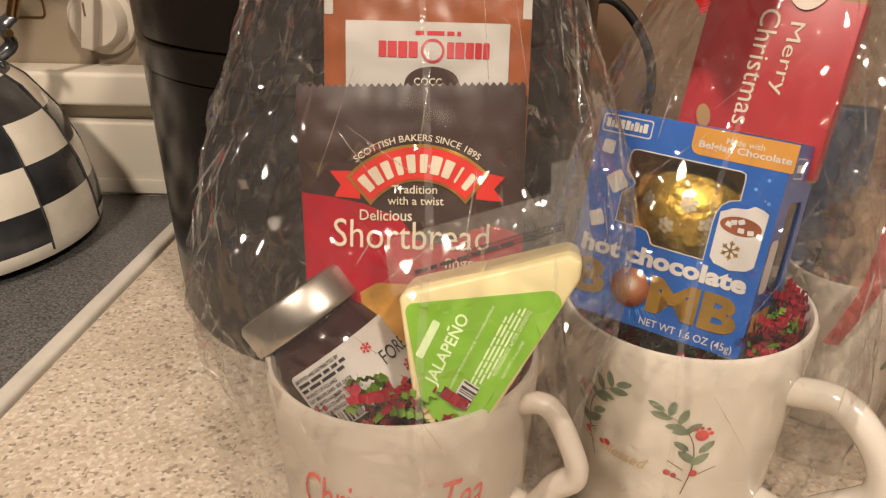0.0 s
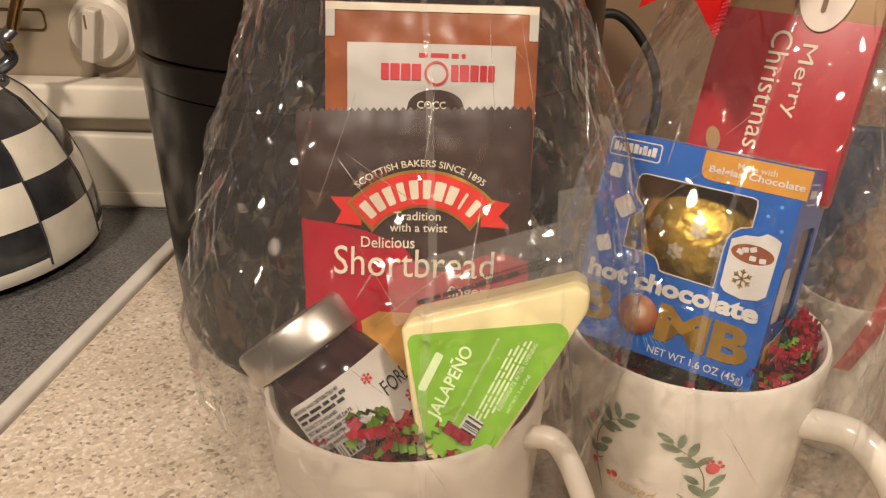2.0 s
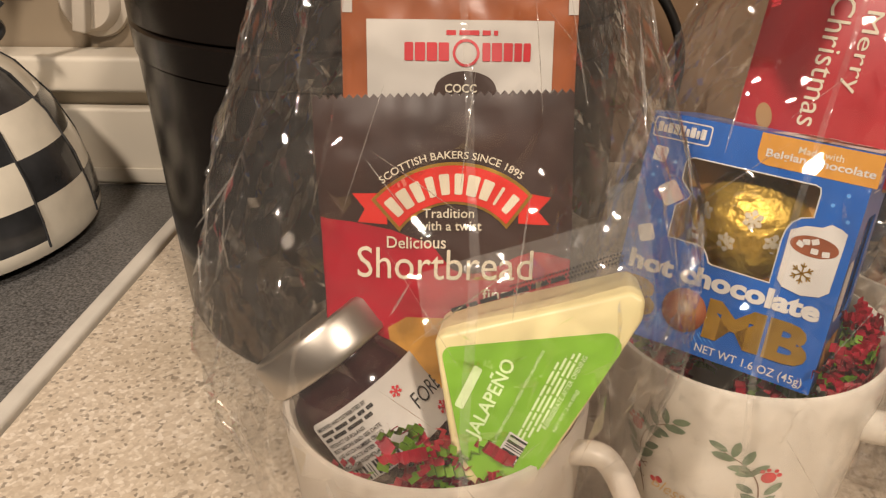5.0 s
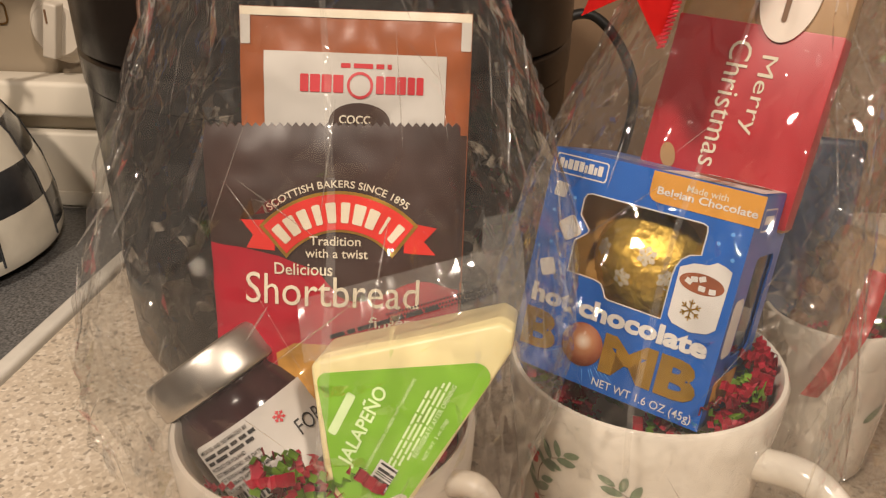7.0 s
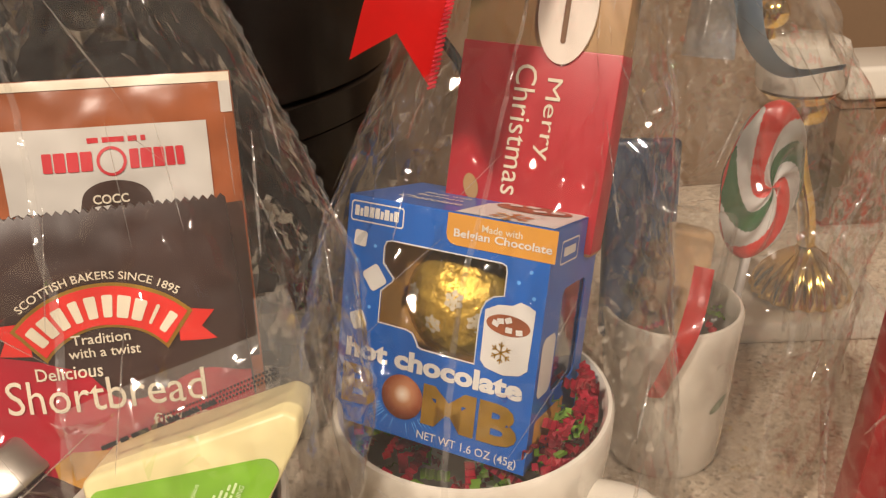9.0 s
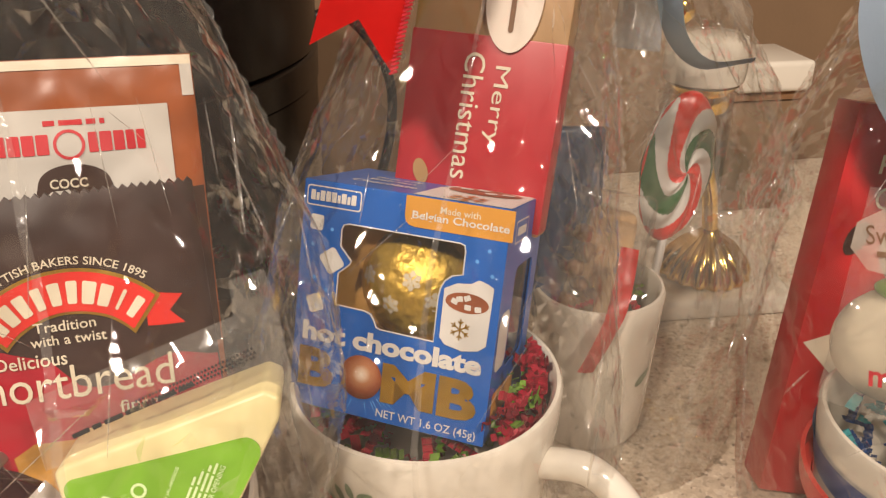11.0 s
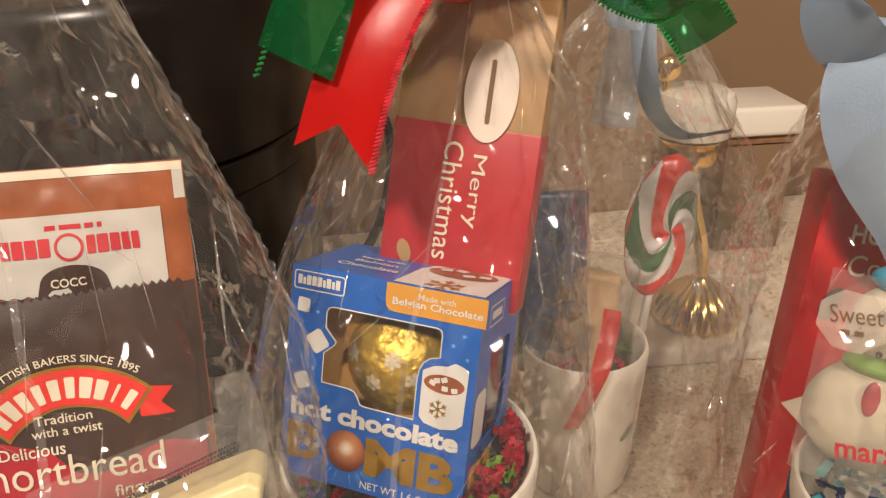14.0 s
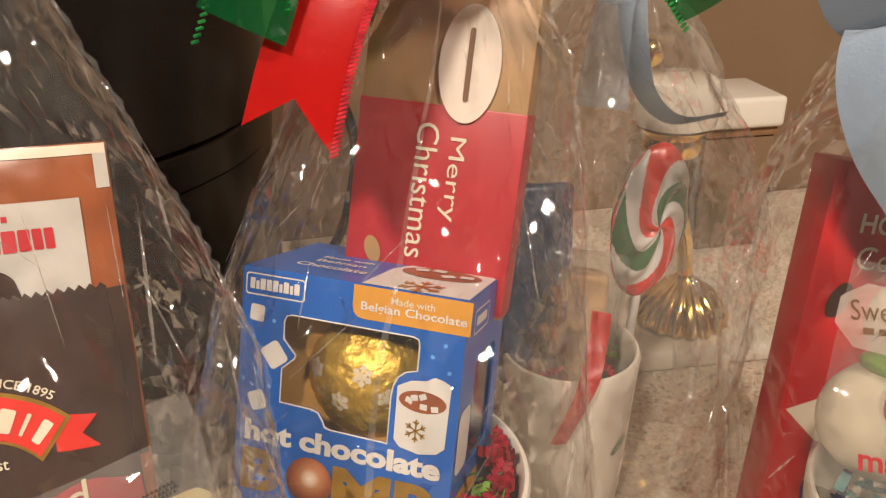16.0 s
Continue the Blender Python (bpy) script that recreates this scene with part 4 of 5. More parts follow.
def cheese_wedge():
    r, up, n = Vector((0.9628, 0.1799, 0.2018)), Vector((-0.2556, 0.3621, 0.8964)), Vector((0.0882, -0.9146, 0.3946))
    m = Matrix((r, -n, up)).transposed().to_4x4()
    m.translation = Vector((-0.1012, -0.0810, 0.1288))
    t = thing("cheese_wedge", m, "pale yellow cheese wedge with a lime green label, vacuum packed", "cheese")
    body = [(-0.0015, -0.0290), (-0.0010, 0.0035), (0.0010, 0.0048), (0.0490, 0.0085), (0.0520, 0.0060), (0.0505, 0.0010), (0.0190, -0.0345), (0.0150, -0.0370), (0.0040, -0.0370)]
    bm = sheet(body, (), flat_surf, -0.0004, 0.019)
    for v in bm.verts:
        if v.co.y > 0.01 and v.co.z > 0:
            v.co.z += 0.0035
    bmesh.ops.remove_doubles(bm, verts=bm.verts, dist=0.00001)
    bmesh.ops.dissolve_limit(bm, angle_limit=0.02, verts=bm.verts, edges=bm.edges)
    bmesh.ops.bevel(bm, geom=list(bm.edges), offset=0.0018, segments=3, profile=0.5, affect="EDGES", clamp_overlap=True)
    part("cheese", bm, CHEESE, t)
    lab = [(0.0012, -0.0268)] + arc(0.003, -0.001, 0.0025, 180, 95, 5) + arc(0.0410, -0.0040, 0.0035, 88, -38, 6) + [(0.0198, -0.0320), (0.0160, -0.0340), (0.0050, -0.0340)]
    lb = part("label", sheet(lab, (), flat_surf, 0.0002, 0.0003), GREEN, t, "lime green triangular label")
    part("title_lettering", words("JALAPEÑO", 0.0108, -0.0128, 0.0220, 0.0056, flat_surf, 0.0005, 54, 0.02), PALEGREEN, lb)
    part("scroll", sheet(turned(rect(-0.0058, -0.0012, 0.0058, 0.0012, 0.0006), 0.0058, -0.0092, 54), (), flat_surf, 0.0004), PALEGREEN, lb)
    part("lettering", words("PASTEURIZED PROCESS CHEESE WITH JALAPEÑOS", 0.0168, -0.0146, 0.0300, 0.0012, flat_surf, 0.0005, 53, 0.006), PALEGREEN, lb)
    for k, n in enumerate((0.0255, 0.0250, 0.0240, 0.0225)):
        part("small_lettering", text_lines(0.0140 + 0.0024 * k, -0.0262 + 0.0012 * k, [n], 0.0016, 0.0006, 53, flat_surf, 0.0005), PALEGREEN, lb)
    part("lettering", words("REFRIGERATE AFTER OPENING", 0.0292, -0.0136, 0.0210, 0.0012, flat_surf, 0.0006, 52, 0.006), PALEGREEN, lb)
    part("weight_lettering", words("NET WT. 2 oz (56g)", 0.0288, -0.0182, 0.0120, 0.0012, flat_surf, 0.0006, 52, 0.004), PALEGREEN, lb)
    part("barcode_panel", sheet(turned(rect(0, 0, 0.0070, 0.0052), 0.0138, -0.0302, 50), (), flat_surf, 0.0006), WHITE, lb)
    part("barcode", barcode(0.0138, -0.0302, 0.0069, 0.0046, 4, 50, flat_surf, 0.0008), INK, lb)
    # clear vacuum pouch: a flap above the wedge with a printed dotted line
    flap = [(-0.0040, 0.004), (-0.0035, 0.0205), (0.010, 0.0222), (0.046, 0.0262), (0.0475, 0.0345), (0.0560, 0.0350), (0.0565, 0.0270), (0.0545, 0.0020), (0.051, -0.003), (0.050, 0.0085)]

    def wavy(u, v, off):
        return Vector((u, 0.005 + 0.0012 * math.sin(u * 160) + 0.0018 * noise.noise(Vector((u * 60, v * 60, 1))) - off, v))
    part("clear_flap", sheet(flap, (), wavy, 0.0, 0.0002, 0.004), FILM_FLAT, t, "clear plastic pouch flap")
    dots = []
    for row in range(3):
        for k in range(34):
            dots.append(sheet(ellipse(0.020 + 0.00085 * k + 0.0004 * (row % 2), 0.0118 + 0.00012 * k + 0.0010 * row, 0.00028, 0.00034, 8), (), wavy, 0.0006))
    part("printed_dots", join(dots), INK, t, "band of dark printed dots")
    part("date_lettering", text_lines(0.004, 0.0093, [0.030], 0.002, 0.0011, 8, wavy, 0.0006), INK, t)


cheese_wedge()


def jam_jar():
    m = Matrix(((0.7009, -0.2729, -0.6204, -0.1099), (0.4448, 0.8586, 0.1248, -0.0667), (0.5114, -0.3727, 0.7417, 0.0747), (0, 0, 0, 1)))
    t = thing("jam_jar", m, "small dark berry jam jar with a silver lid, leaning", "jam jar")
    r = 0.0225
    part("glass", lathe([(0.014, 0.0), (0.020, 0.001), (r, 0.005), (r + 0.0004, 0.016), (r, 0.036), (0.0215, 0.041), (0.0195, 0.0445), (0.0195, 0.0475)], 64, True), JAM, t, "dark glass jar full of berry jam")
    part("lid", lathe([(0.0208, 0.0458), (0.0222, 0.0462), (0.0226, 0.0475), (0.0223, 0.0490), (0.0226, 0.0560), (0.0216, 0.0576), (0.0200, 0.0581), (0.0185, 0.0574), (0.004, 0.0572)], 80, True), LID, t, "brushed silver twist lid")

    def s(u, v, off):
        q = r + 0.0006 + off
        return Vector((q * math.sin(u / r), -q * math.cos(u / r), v + 0.002))
    lab = part("label", sheet(rect(-0.0155, 0.0120, 0.0345, 0.0340, 0.002), (), s, 0.0, 0.0, 0.003), PAPER, t, "white paper label")
    part("address_lines", text_lines(-0.0140, 0.0294, [0.0180, 0.0165], 0.0019, 0.0011, 0, s, 0.0003), INK, lab)
    for body, y, w in (("IMPORTED AND DISTRIBUTED BY", 0.0214, 0.0168), ("PRODUCT OF POLAND", 0.0156, 0.0125), ("BEST BEFORE END: SEE DATE", 0.0137, 0.0165), ("AND BATCH NUMBER ON LID", 0.0118, 0.0160), ("REFRIGERATE AFTER OPENING", 0.0099, 0.0178), ("NOT FOR INDIVIDUAL SALE", 0.0080, 0.0160)):
        part("lettering", words(body, -0.0140 + w / 2, y + 0.0105, w, 0.0012, s, 0.0004, 0, 0.01), INK, lab)
    part("barcode", barcode(-0.0135, 0.0125, 0.0160, 0.0045, 9, 0, s, 0.0003), INK, lab)
    part("lettering", words("FOREST", 0.0215, 0.0225, 0.0165, 0.0048, s, 0.0003, 0, 0.0, 0.002), INK, lab)
    part("flower_mark", snowflake(0.0200, 0.0155, 0.0022, 0.0004, s, 0.0003), LOGO_RED, lab)
    part("flower_mark", snowflake(0.0110, 0.0285, 0.0018, 0.0004, s, 0.0003), LOGO_RED, lab)


jam_jar()

BAG1 = Matrix.Translation((-0.108, -0.055, 0.0)) @ pose(0, 0, 0, 0, 0, 15)
bag("cellophane_bag", BAG1, [(0.0006, 0, 0, 0.046, 0.046, 0), (0.02, 0, 0, 0.054, 0.050, 0), (0.09, 0.001, 0, 0.055, 0.0515, 0.0), (0.112, 0.000, -0.002, 0.062, 0.052, 0.0), (0.128, 0.000, -0.001, 0.0665, 0.051, 0.0), (0.165, 0.003, 0.005, 0.063, 0.047, 0.005), (0.205, 0.003, 0.014, 0.049, 0.035, 0.02),
                             (0.26, 0.0, 0.020, 0.029, 0.024, 0.08), (0.315, 0.0, 0.026, 0.018, 0.014, 0.25), (0.33, 0.0, 0.027, 0.012, 0.010, 0.3), (0.36, 0.0, 0.028, 0.034, 0.026, 0.4)],
    "clear crinkled cellophane gift bag round the frosted mug", 1, crease_glints=60)


# ---- second gift: holly mug with a hot chocolate box and a gift card box ----
MUG2 = pose(-0.0205, -0.005, 0.0, 0, 0, 0)
R2, B2, H2 = 0.0440, 0.034, 0.105


def holly_mug():
    t = thing("holly_mug", MUG2, "white glazed mug with a painted leaf and berry wreath", "mug")
    part("body", lathe(mug_profile(R2, B2, H2), 96), CERAMIC, t)
    part("handle", handle_bm(R2 - 0.001, B2 + 0.003, 0.083, 0.032, 0.031, 62, 0.0052), CERAMIC, t, "rounded white handle")
    s = mug_surf(R2, B2, H2)
    leaf = [(-1, 0), (-0.6, 0.32), (0, 0.42), (0.6, 0.3), (1, 0), (0.6, -0.3), (0, -0.42), (-0.6, -0.32)]

    def sprig(x0, y0, flip, k=1.25):
        for dx, dy, a, l in ((-0.0090, 0.0100, 155, 0.0026), (-0.0075, 0.0070, 170, 0.0030), (-0.0048, 0.0100, 80, 0.0027), (-0.0016, 0.0078, 70, 0.0029), (-0.0035, 0.0040, 185, 0.0028), (0.0016, 0.0045, 40, 0.0026), (-0.0015, 0.0026, 190, 0.0028),
                             (-0.001, -0.0025, 150, 0.0027), (0.001, -0.0062, 145, 0.0034), (0.0048, -0.0066, 45, 0.0033), (0.0060, -0.0020, 50, 0.0030)):
            pts = turned([(p * l * k, q * l * k) for p, q in leaf], x0 + flip * dx * k, y0 + dy * k, a if flip > 0 else 180 - a)
            part("leaf", sheet(pts, (), s, 0.0002, 0, 0.002), LEAF, t, "painted sage green leaf")
        stem = curve_points([(x0 + flip * a * k, y0 + b * k, 0) for a, b in ((-0.0075, 0.0085), (-0.002, 0.005), (0.002, -0.001), (0.003, -0.010), (0.001, -0.020))], 8)
        out = [(p.x - 0.00025, p.y) for p in stem] + [(p.x + 0.00025, p.y) for p in reversed(stem)]
        part("twig", sheet(out, (), s, 0.00015, 0, 0.003), TWIG, t, "painted brown twig")
        for dx, dy, q in ((0.0040, 0.0020, 0.0019), (0.0022, 0.0040, 0.0006), (0.0036, 0.0046, 0.0006), (0.0055, 0.0044, 0.0006), (0.0064, 0.0030, 0.0007), (-0.0040, -0.0125, 0.0011), (-0.002, -0.0132, 0.0009), (0.0036, -0.0118, 0.0012)):
            part("berry", sheet(ellipse(x0 + flip * dx * k, y0 + dy * k, q * k, q * k, 14), (), s, 0.00028), BERRY, t, "painted red berry")
        for dx, dy, a in ((0.0005, -0.011, 150), (0.005, -0.012, 30), (0.001, -0.015, 160)):
            part("fine_twig", sheet(turned(rect(0, -0.0002, 0.0055 * k, 0.0002), x0 + flip * dx * k, y0 + dy * k, a), (), s, 0.0002), TWIG, t)
    sprig(0.0040, 0.0730, 1)
    sprig(-0.0300, 0.0770, -1)
    part("lettering", words("Blessed", -0.0180, 0.0590, 0.0200, 0.0050, s, 0.0002, -4, 0.0, 0.002, 0.45), SCRIPT, t, "tan script lettering")


holly_mug()
crinkle("crinkle_paper", MUG2, R2 - 0.0052, 170, 5, [CR_RED, CR_RED, CR_GREEN], "red and green crinkle-cut paper shreds filling the holly mug", 0.103, 0.035, lambda o: o.y > -0.010 or o.z < 0.088)

crinkle("crinkle_paper", MUG2, R2 - 0.0048, 900, 33, [CR_RED, CR_RED, CR_RED, CR_GREEN], "heap of red crinkle paper beside the box in the holly mug", 0.1105, 0.016, lambda o: o.x > 0.0225 + 0.366 * (o.y + 0.028))

BOX = Matrix(((0.937, 0.328, 0.121, -0.034), (-0.349, 0.900, 0.261, -0.022), (-0.023, -0.287, 0.958, 0.0984), (0, 0, 0, 1)))


def chocolate_box():
    t = thing("hot_chocolate_box", BOX, "blue hot chocolate bomb box with a window showing gold foil", "box")
    w, h, d, th = 0.0322, 0.0712, 0.046, 0.0006

    def mm(x, y):
        return (x * 0.001, y * 0.001)

    hole = [mm(*p) for p in [(-16.6, 59.5), (18.4, 59.5), (19.8, 59.0), (20.2, 57.4), (20.2, 50.5), (17.1, 49.6), (15.0, 47.8), (13.9, 45.2), (13.5, 42.3), (13.5, 28.9), (-3.6, 29.1), (-4.9, 29.5), (-5.8, 31.4), (-7.2, 33.3), (-9.4, 33.9), (-18.9, 34.1), (-18.9, 44.0), (-15.3, 47.3), (-15.0, 48.4), (-18.8, 52.4), (-18.9, 57.4), (-18.2, 59.0)]]
    front = part("front_panel", sheet(rect(-w, 0, w, h), [hole], flat_surf, 0, th), BLUE, t, "bright blue printed front")
    part("window", sheet(hole, (), flat_surf, -th - 0.0002, 0.0001), WINDOW, front, "clear plastic window")
    edge = [(x, y) for x, y in hole]
    pts = [flat_surf(x, y, 0.0001) for x, y in edge]
    part("window_edge", tube(pts + pts[:1], 0.00022, 6), WHITE, front)
    part("back_panel", box_bm((-w, d - th, 0), (w, d, h)), BLUE, t)
    part("inner_back", box_bm((-w + th, 0.0130, th), (w - th, 0.0136, h - 0.0012)), LINER, t, "brown card liner")
    part("inner_left", box_bm((-w + th + 0.0001, th + 0.001, th), (-w + th + 0.0005, 0.0128, h - 0.0012)), LINER, t)
    part("inner_floor", box_bm((-w + th + 0.001, th + 0.001, th + 0.0001), (w - th - 0.001, 0.0128, th + 0.0005)), LINER, t)
    part("left_panel", box_bm((-w, th, 0), (-w + th, d - th, h)), BLUE, t)
    part("bottom_panel", box_bm((-w + th, th, 0), (w - th, d - th, th)), BLUE, t)
    side_hole = rect(0.015, 0.020, d - 0.008, 0.052, 0.003)

    def side(u, v, off):
        return Vector((w + off, u, v))
    rp = part("right_panel", sheet(rect(th, 0, d - th, h), [side_hole], side, 0, th), BLUE, t, "blue side panel with a window")
    part("side_window", sheet(side_hole, (), side, -th - 0.0002, 0.0001), WINDOW, rp)
    part("side_badge", sheet(rect(0.008, 0.060, 0.024, 0.067, 0.001), [rect(0.0085, 0.0605, 0.0235, 0.0665, 0.0008)], side, 0.0001), WHITE, rp)
    part("side_logo", sheet(rect(0.0105, 0.0622, 0.0215, 0.0648, 0.0006), (), side, 0.0001), WHITE, rp)
    part("side_mug_picture", sheet(rect(0.002, 0.022, 0.0135, 0.040, 0.003), (), side, 0.00015), WHITE, rp)
    part("side_panel_print", sheet(rect(0.004, 0.006, 0.030, 0.015, 0.001), (), side, 0.00012), ORANGE, rp)

    def lid(u, v, off):
        return Vector((u, v, h + off))
    tp = part("top_panel", box_bm((-w, 0.0002, h - th), (w, d, h + 0.0001), 0.0002, 1), BLUE, t, "blue top with white lettering")
    for k, (body, wd, y, hh) in enumerate((("Made with", 0.016, 0.0250, 0.0028), ("Belgian", 0.0155, 0.0190, 0.0044), ("Chocolate", 0.0215, 0.0125, 0.0044))):
        part("lettering", words(body, -0.0115, y, wd, hh, lid, 0.0003, 0, 0.02), WHITE, tp)
    part("mug_picture", sheet([(0.0025, 0.0003), (w - 0.0002, 0.0003), (w - 0.0002, 0.026)] + arc(0.0185, 0.026, 0.0145, 20, 178, 12, 0.0105) + [(0.0028, 0.024)], (), lid, 0.0003), WHITE, tp, "white printed mug")
    part("cocoa_picture", sheet(ellipse(0.0175, 0.024, 0.0118, 0.0070), (), lid, 0.0005), CHOC, tp)
    for x, y, a in ((0.011, 0.026, 20), (0.016, 0.0275, -15), (0.020, 0.022, 30), (0.025, 0.024, 5)):
        part("marshmallow_picture", sheet(turned(rect(-0.002, -0.0016, 0.002, 0.0016, 0.0005), x, y, a), (), lid, 0.0007), WHITE, tp)
    part("snowflake", snowflake(0.0175, 0.0055, 0.0065, 0.0009, lid, 0.0006), GOLDPRINT, tp)
    # front print
    o = [mm(*p) for p in [(0.7, 71.0), (33.4, 71.0), (33.4, 62.0), (4.0, 62.0), (2.2, 62.4), (1.1, 63.5), (0.7, 65.1)]]
    ob = part("orange_flash", sheet(o, (), flat_surf, 0.0002), ORANGE, front, "orange corner flash")
    part("lettering", words("Made with", *mm(17.5, 68.1), 0.0120, 0.0020, flat_surf, 0.0004, 0, 0.01), CREAM, ob)
    part("lettering", words("Belgian Chocolate", *mm(17.7, 65.3), 0.0292, 0.0030, flat_surf, 0.0004, 0, 0.02), WHITE, ob)
    lx, ly = mm(-22.2, 66.6)
    part("badge_outline", sheet(rect(lx - 0.0090, ly - 0.0031, lx + 0.0090, ly + 0.0031, 0.001), [rect(lx - 0.0086, ly - 0.0027, lx + 0.0086, ly + 0.0027, 0.0008)], flat_surf, 0.0002), WHITE, front, "white outlined badge")
    x = lx - 0.0076
    for wd in (0.0019, 0.0014, 0.0020, 0.0020, 0.0020, 0.0014, 0.0020, 0.0014, 0.0020):
        part("logo_block", sheet(rect(x, ly - 0.0014, x + wd - 0.0004, ly + (0.0017 if wd > 0.0018 else 0.0010), 0.0002), (), flat_surf, 0.0003), WHITE, front)
        x += wd - 0.0001
    for cx, cy, a, s in ((-27.1, 58.6, -4, 0.9), (-21.3, 47.5, 38, 1.3), (-25.8, 33.5, 24, 1.05)):
        u, v = mm(cx, cy)
        part("marshmallow_picture", sheet(turned(rect(-0.0024 * s, -0.0026 * s, 0.0024 * s, 0.0026 * s, 0.0009 * s), u, v, a), (), flat_surf, 0.0003), WHITE, front, "white marshmallow picture")
    for cx, cy in ((-22.0, 57.0), (-28.0, 51.7), (-26.7, 41.5), (-30.5, 39.2), (-22.4, 38.1), (24.0, 55.1), (27.2, 58.6), (28.9, 51.5)):
        part("dot", sheet(ellipse(*mm(cx, cy), 0.0006, 0.0006, 10), (), flat_surf, 0.0002), SKY, front)
    mug = [mm(*p) for p in [(15.2, 45.7), (15.3, 30.8), (17.1, 28.9), (22.5, 27.9), (27.4, 28.9), (29.6, 30.8), (29.9, 45.2), (29.9, 48.2), (28.0, 49.2), (25.3, 49.8), (23.1, 48.4), (18.9, 47.8)]]
    mp = part("mug_picture", sheet(mug, (), flat_surf, 0.0004), WHITE, front, "white printed mug of cocoa")
    part("cocoa_picture", sheet(ellipse(*mm(22.5, 42.5), 0.0066, 0.0030), (), flat_surf, 0.0005), CHOC, mp)
    for cx, cy, a in ((20.2, 43.4, 12), (18.8, 42.5, -20), (22.9, 41.3, 0), (26.0, 41.2, 8), (22.5, 44.0, 25)):
        part("marshmallow_picture", sheet(turned(rect(-0.0010, -0.0008, 0.0010, 0.0008, 0.0002), *mm(cx, cy), a), (), flat_surf, 0.0007), WHITE, mp)
    part("snowflake", snowflake(*mm(21.3, 34.3), 0.0032, 0.0004, flat_surf, 0.0006), GOLDPRINT, mp)
    u, v = mm(0.0, 24.5)
    part("title_lettering", words("hot chocolate", u, v, 0.0582, 0.0062, flat_surf, 0.0004, 0, 0.045), WHITE, front, "bold white lettering")
    for body, cx, wd in (("B", -23.5, 0.0122), ("M", 7.2, 0.0172), ("B", 22.9, 0.0122)):
        part("gold_letter", words(body, *mm(cx, 13.0), wd, 0.0126, flat_surf, 0.0005, 0, 0.045), GOLDPRINT, front, "bold gold letter")
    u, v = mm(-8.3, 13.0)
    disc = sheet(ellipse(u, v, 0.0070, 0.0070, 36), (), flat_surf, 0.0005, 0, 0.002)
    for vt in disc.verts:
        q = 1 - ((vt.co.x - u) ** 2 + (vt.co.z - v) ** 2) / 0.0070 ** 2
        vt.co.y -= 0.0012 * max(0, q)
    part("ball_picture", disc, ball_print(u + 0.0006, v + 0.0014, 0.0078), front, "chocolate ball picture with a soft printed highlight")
    rays = []
    for k in range(26):
        a = 205 + 130 * k / 25
        q0, q1 = 0.0082, 0.0128 + 0.002 * (k % 3)
        c, s = math.cos(radians(a)), math.sin(radians(a))
        p = [(u + c * q, v + s * q) for q in (q0, q1)]
        if min(y for _, y in p) > 0.0004:
            rays.append(sheet([(p[0][0] - 0.0002 * s, p[0][1] + 0.0002 * c), (p[1][0], p[1][1]), (p[0][0] + 0.0002 * s, p[0][1] - 0.0002 * c)], (), flat_surf, 0.0002))
    part("printed_rays", join(rays), SKY, front)
    part("weight_lettering", words("NET WT 1.6 OZ (45g)", *mm(13.7, 2.5), 0.0320, 0.0034, flat_surf, 0.0003, 0, 0.005), WHITE, front)
    ball = bmesh.new()
    bmesh.ops.create_icosphere(ball, subdivisions=5, radius=0.0205)
    for vt in ball.verts:
        n = vt.co.normalized()
        q = noise.noise(n * 7) * 0.0006 + abs(noise.noise(n * 16)) * 0.0009
        vt.co = vt.co * (1 - q / 0.0205) + Vector((0.0015, 0.0222, 0.0415))
    fb = part("foil_ball", ball, FOIL, t, "chocolate ball in crumpled gold foil")
    for cx, cy in ((-11.5, 43.6), (4.0, 45.2), (-2.2, 36.6), (11.2, 39.4)):
        uu, vv = mm(cx, cy)

        def on_ball(a, b, off, uu=uu, vv=vv):
            dx, dz = a - 0.0015, b - 0.0415
            q = max(0.0, 0.0205 ** 2 - dx * dx - dz * dz)
            return Vector((a, 0.0225 - math.sqrt(q) - 0.0002 - off, b))
        part("foil_snowflake", snowflake(uu, vv, 0.0030, 0.0011, on_ball, 0.0), CREAM, fb)


chocolate_box()


def gift_card_box():
    m = BOX.copy()
    m.translation = Vector((-0.001, 0.031, 0.192))
    m = m @ pose(0, 0, 0, 0, 1.5, 0)
    t = thing("chocolate_gift_box", m, "red and kraft chocolate box with a greeting and oval tag", "gift box")
    w = 0.0250
    part("carton", box_bm((-w, 0.0, -0.048), (w, 0.011, 0.056), 0.0008), KRAFT, t, "kraft gold carton")
    part("red_sleeve", box_bm((-w - 0.0003, -0.0004, -0.047), (w + 0.0003, 0.0114, 0.0120), 0.0005), CHOCBOX, t, "red printed sleeve")
    part("lettering", words("Merry", 0.0055, -0.0090, 0.0245, 0.0062, flat_surf, 0.0008, -90, 0.0), CREAM, t, "cream greeting lettering")
    part("lettering", words("Christmas", -0.0030, -0.0135, 0.0400, 0.0068, flat_surf, 0.0008, -90, 0.0), CREAM, t, "cream greeting lettering")
    tag = part("oval_tag", sheet(ellipse(0.0070, 0.0240, 0.0090, 0.0165, 40), (), flat_surf, 0.0014, 0.0008), TAG, t, "pale oval tag")
    part("tag_logo", sheet(rect(0.0062, 0.0135, 0.0078, 0.0340, 0.0007), (), flat_surf, 0.0017), TWIG, tag)
    part("printed_leaf", sheet(ellipse(-0.0165, -0.0330, 0.0025, 0.0042, 18, 20), (), flat_surf, 0.0008), KRAFT, t)


gift_card_box()

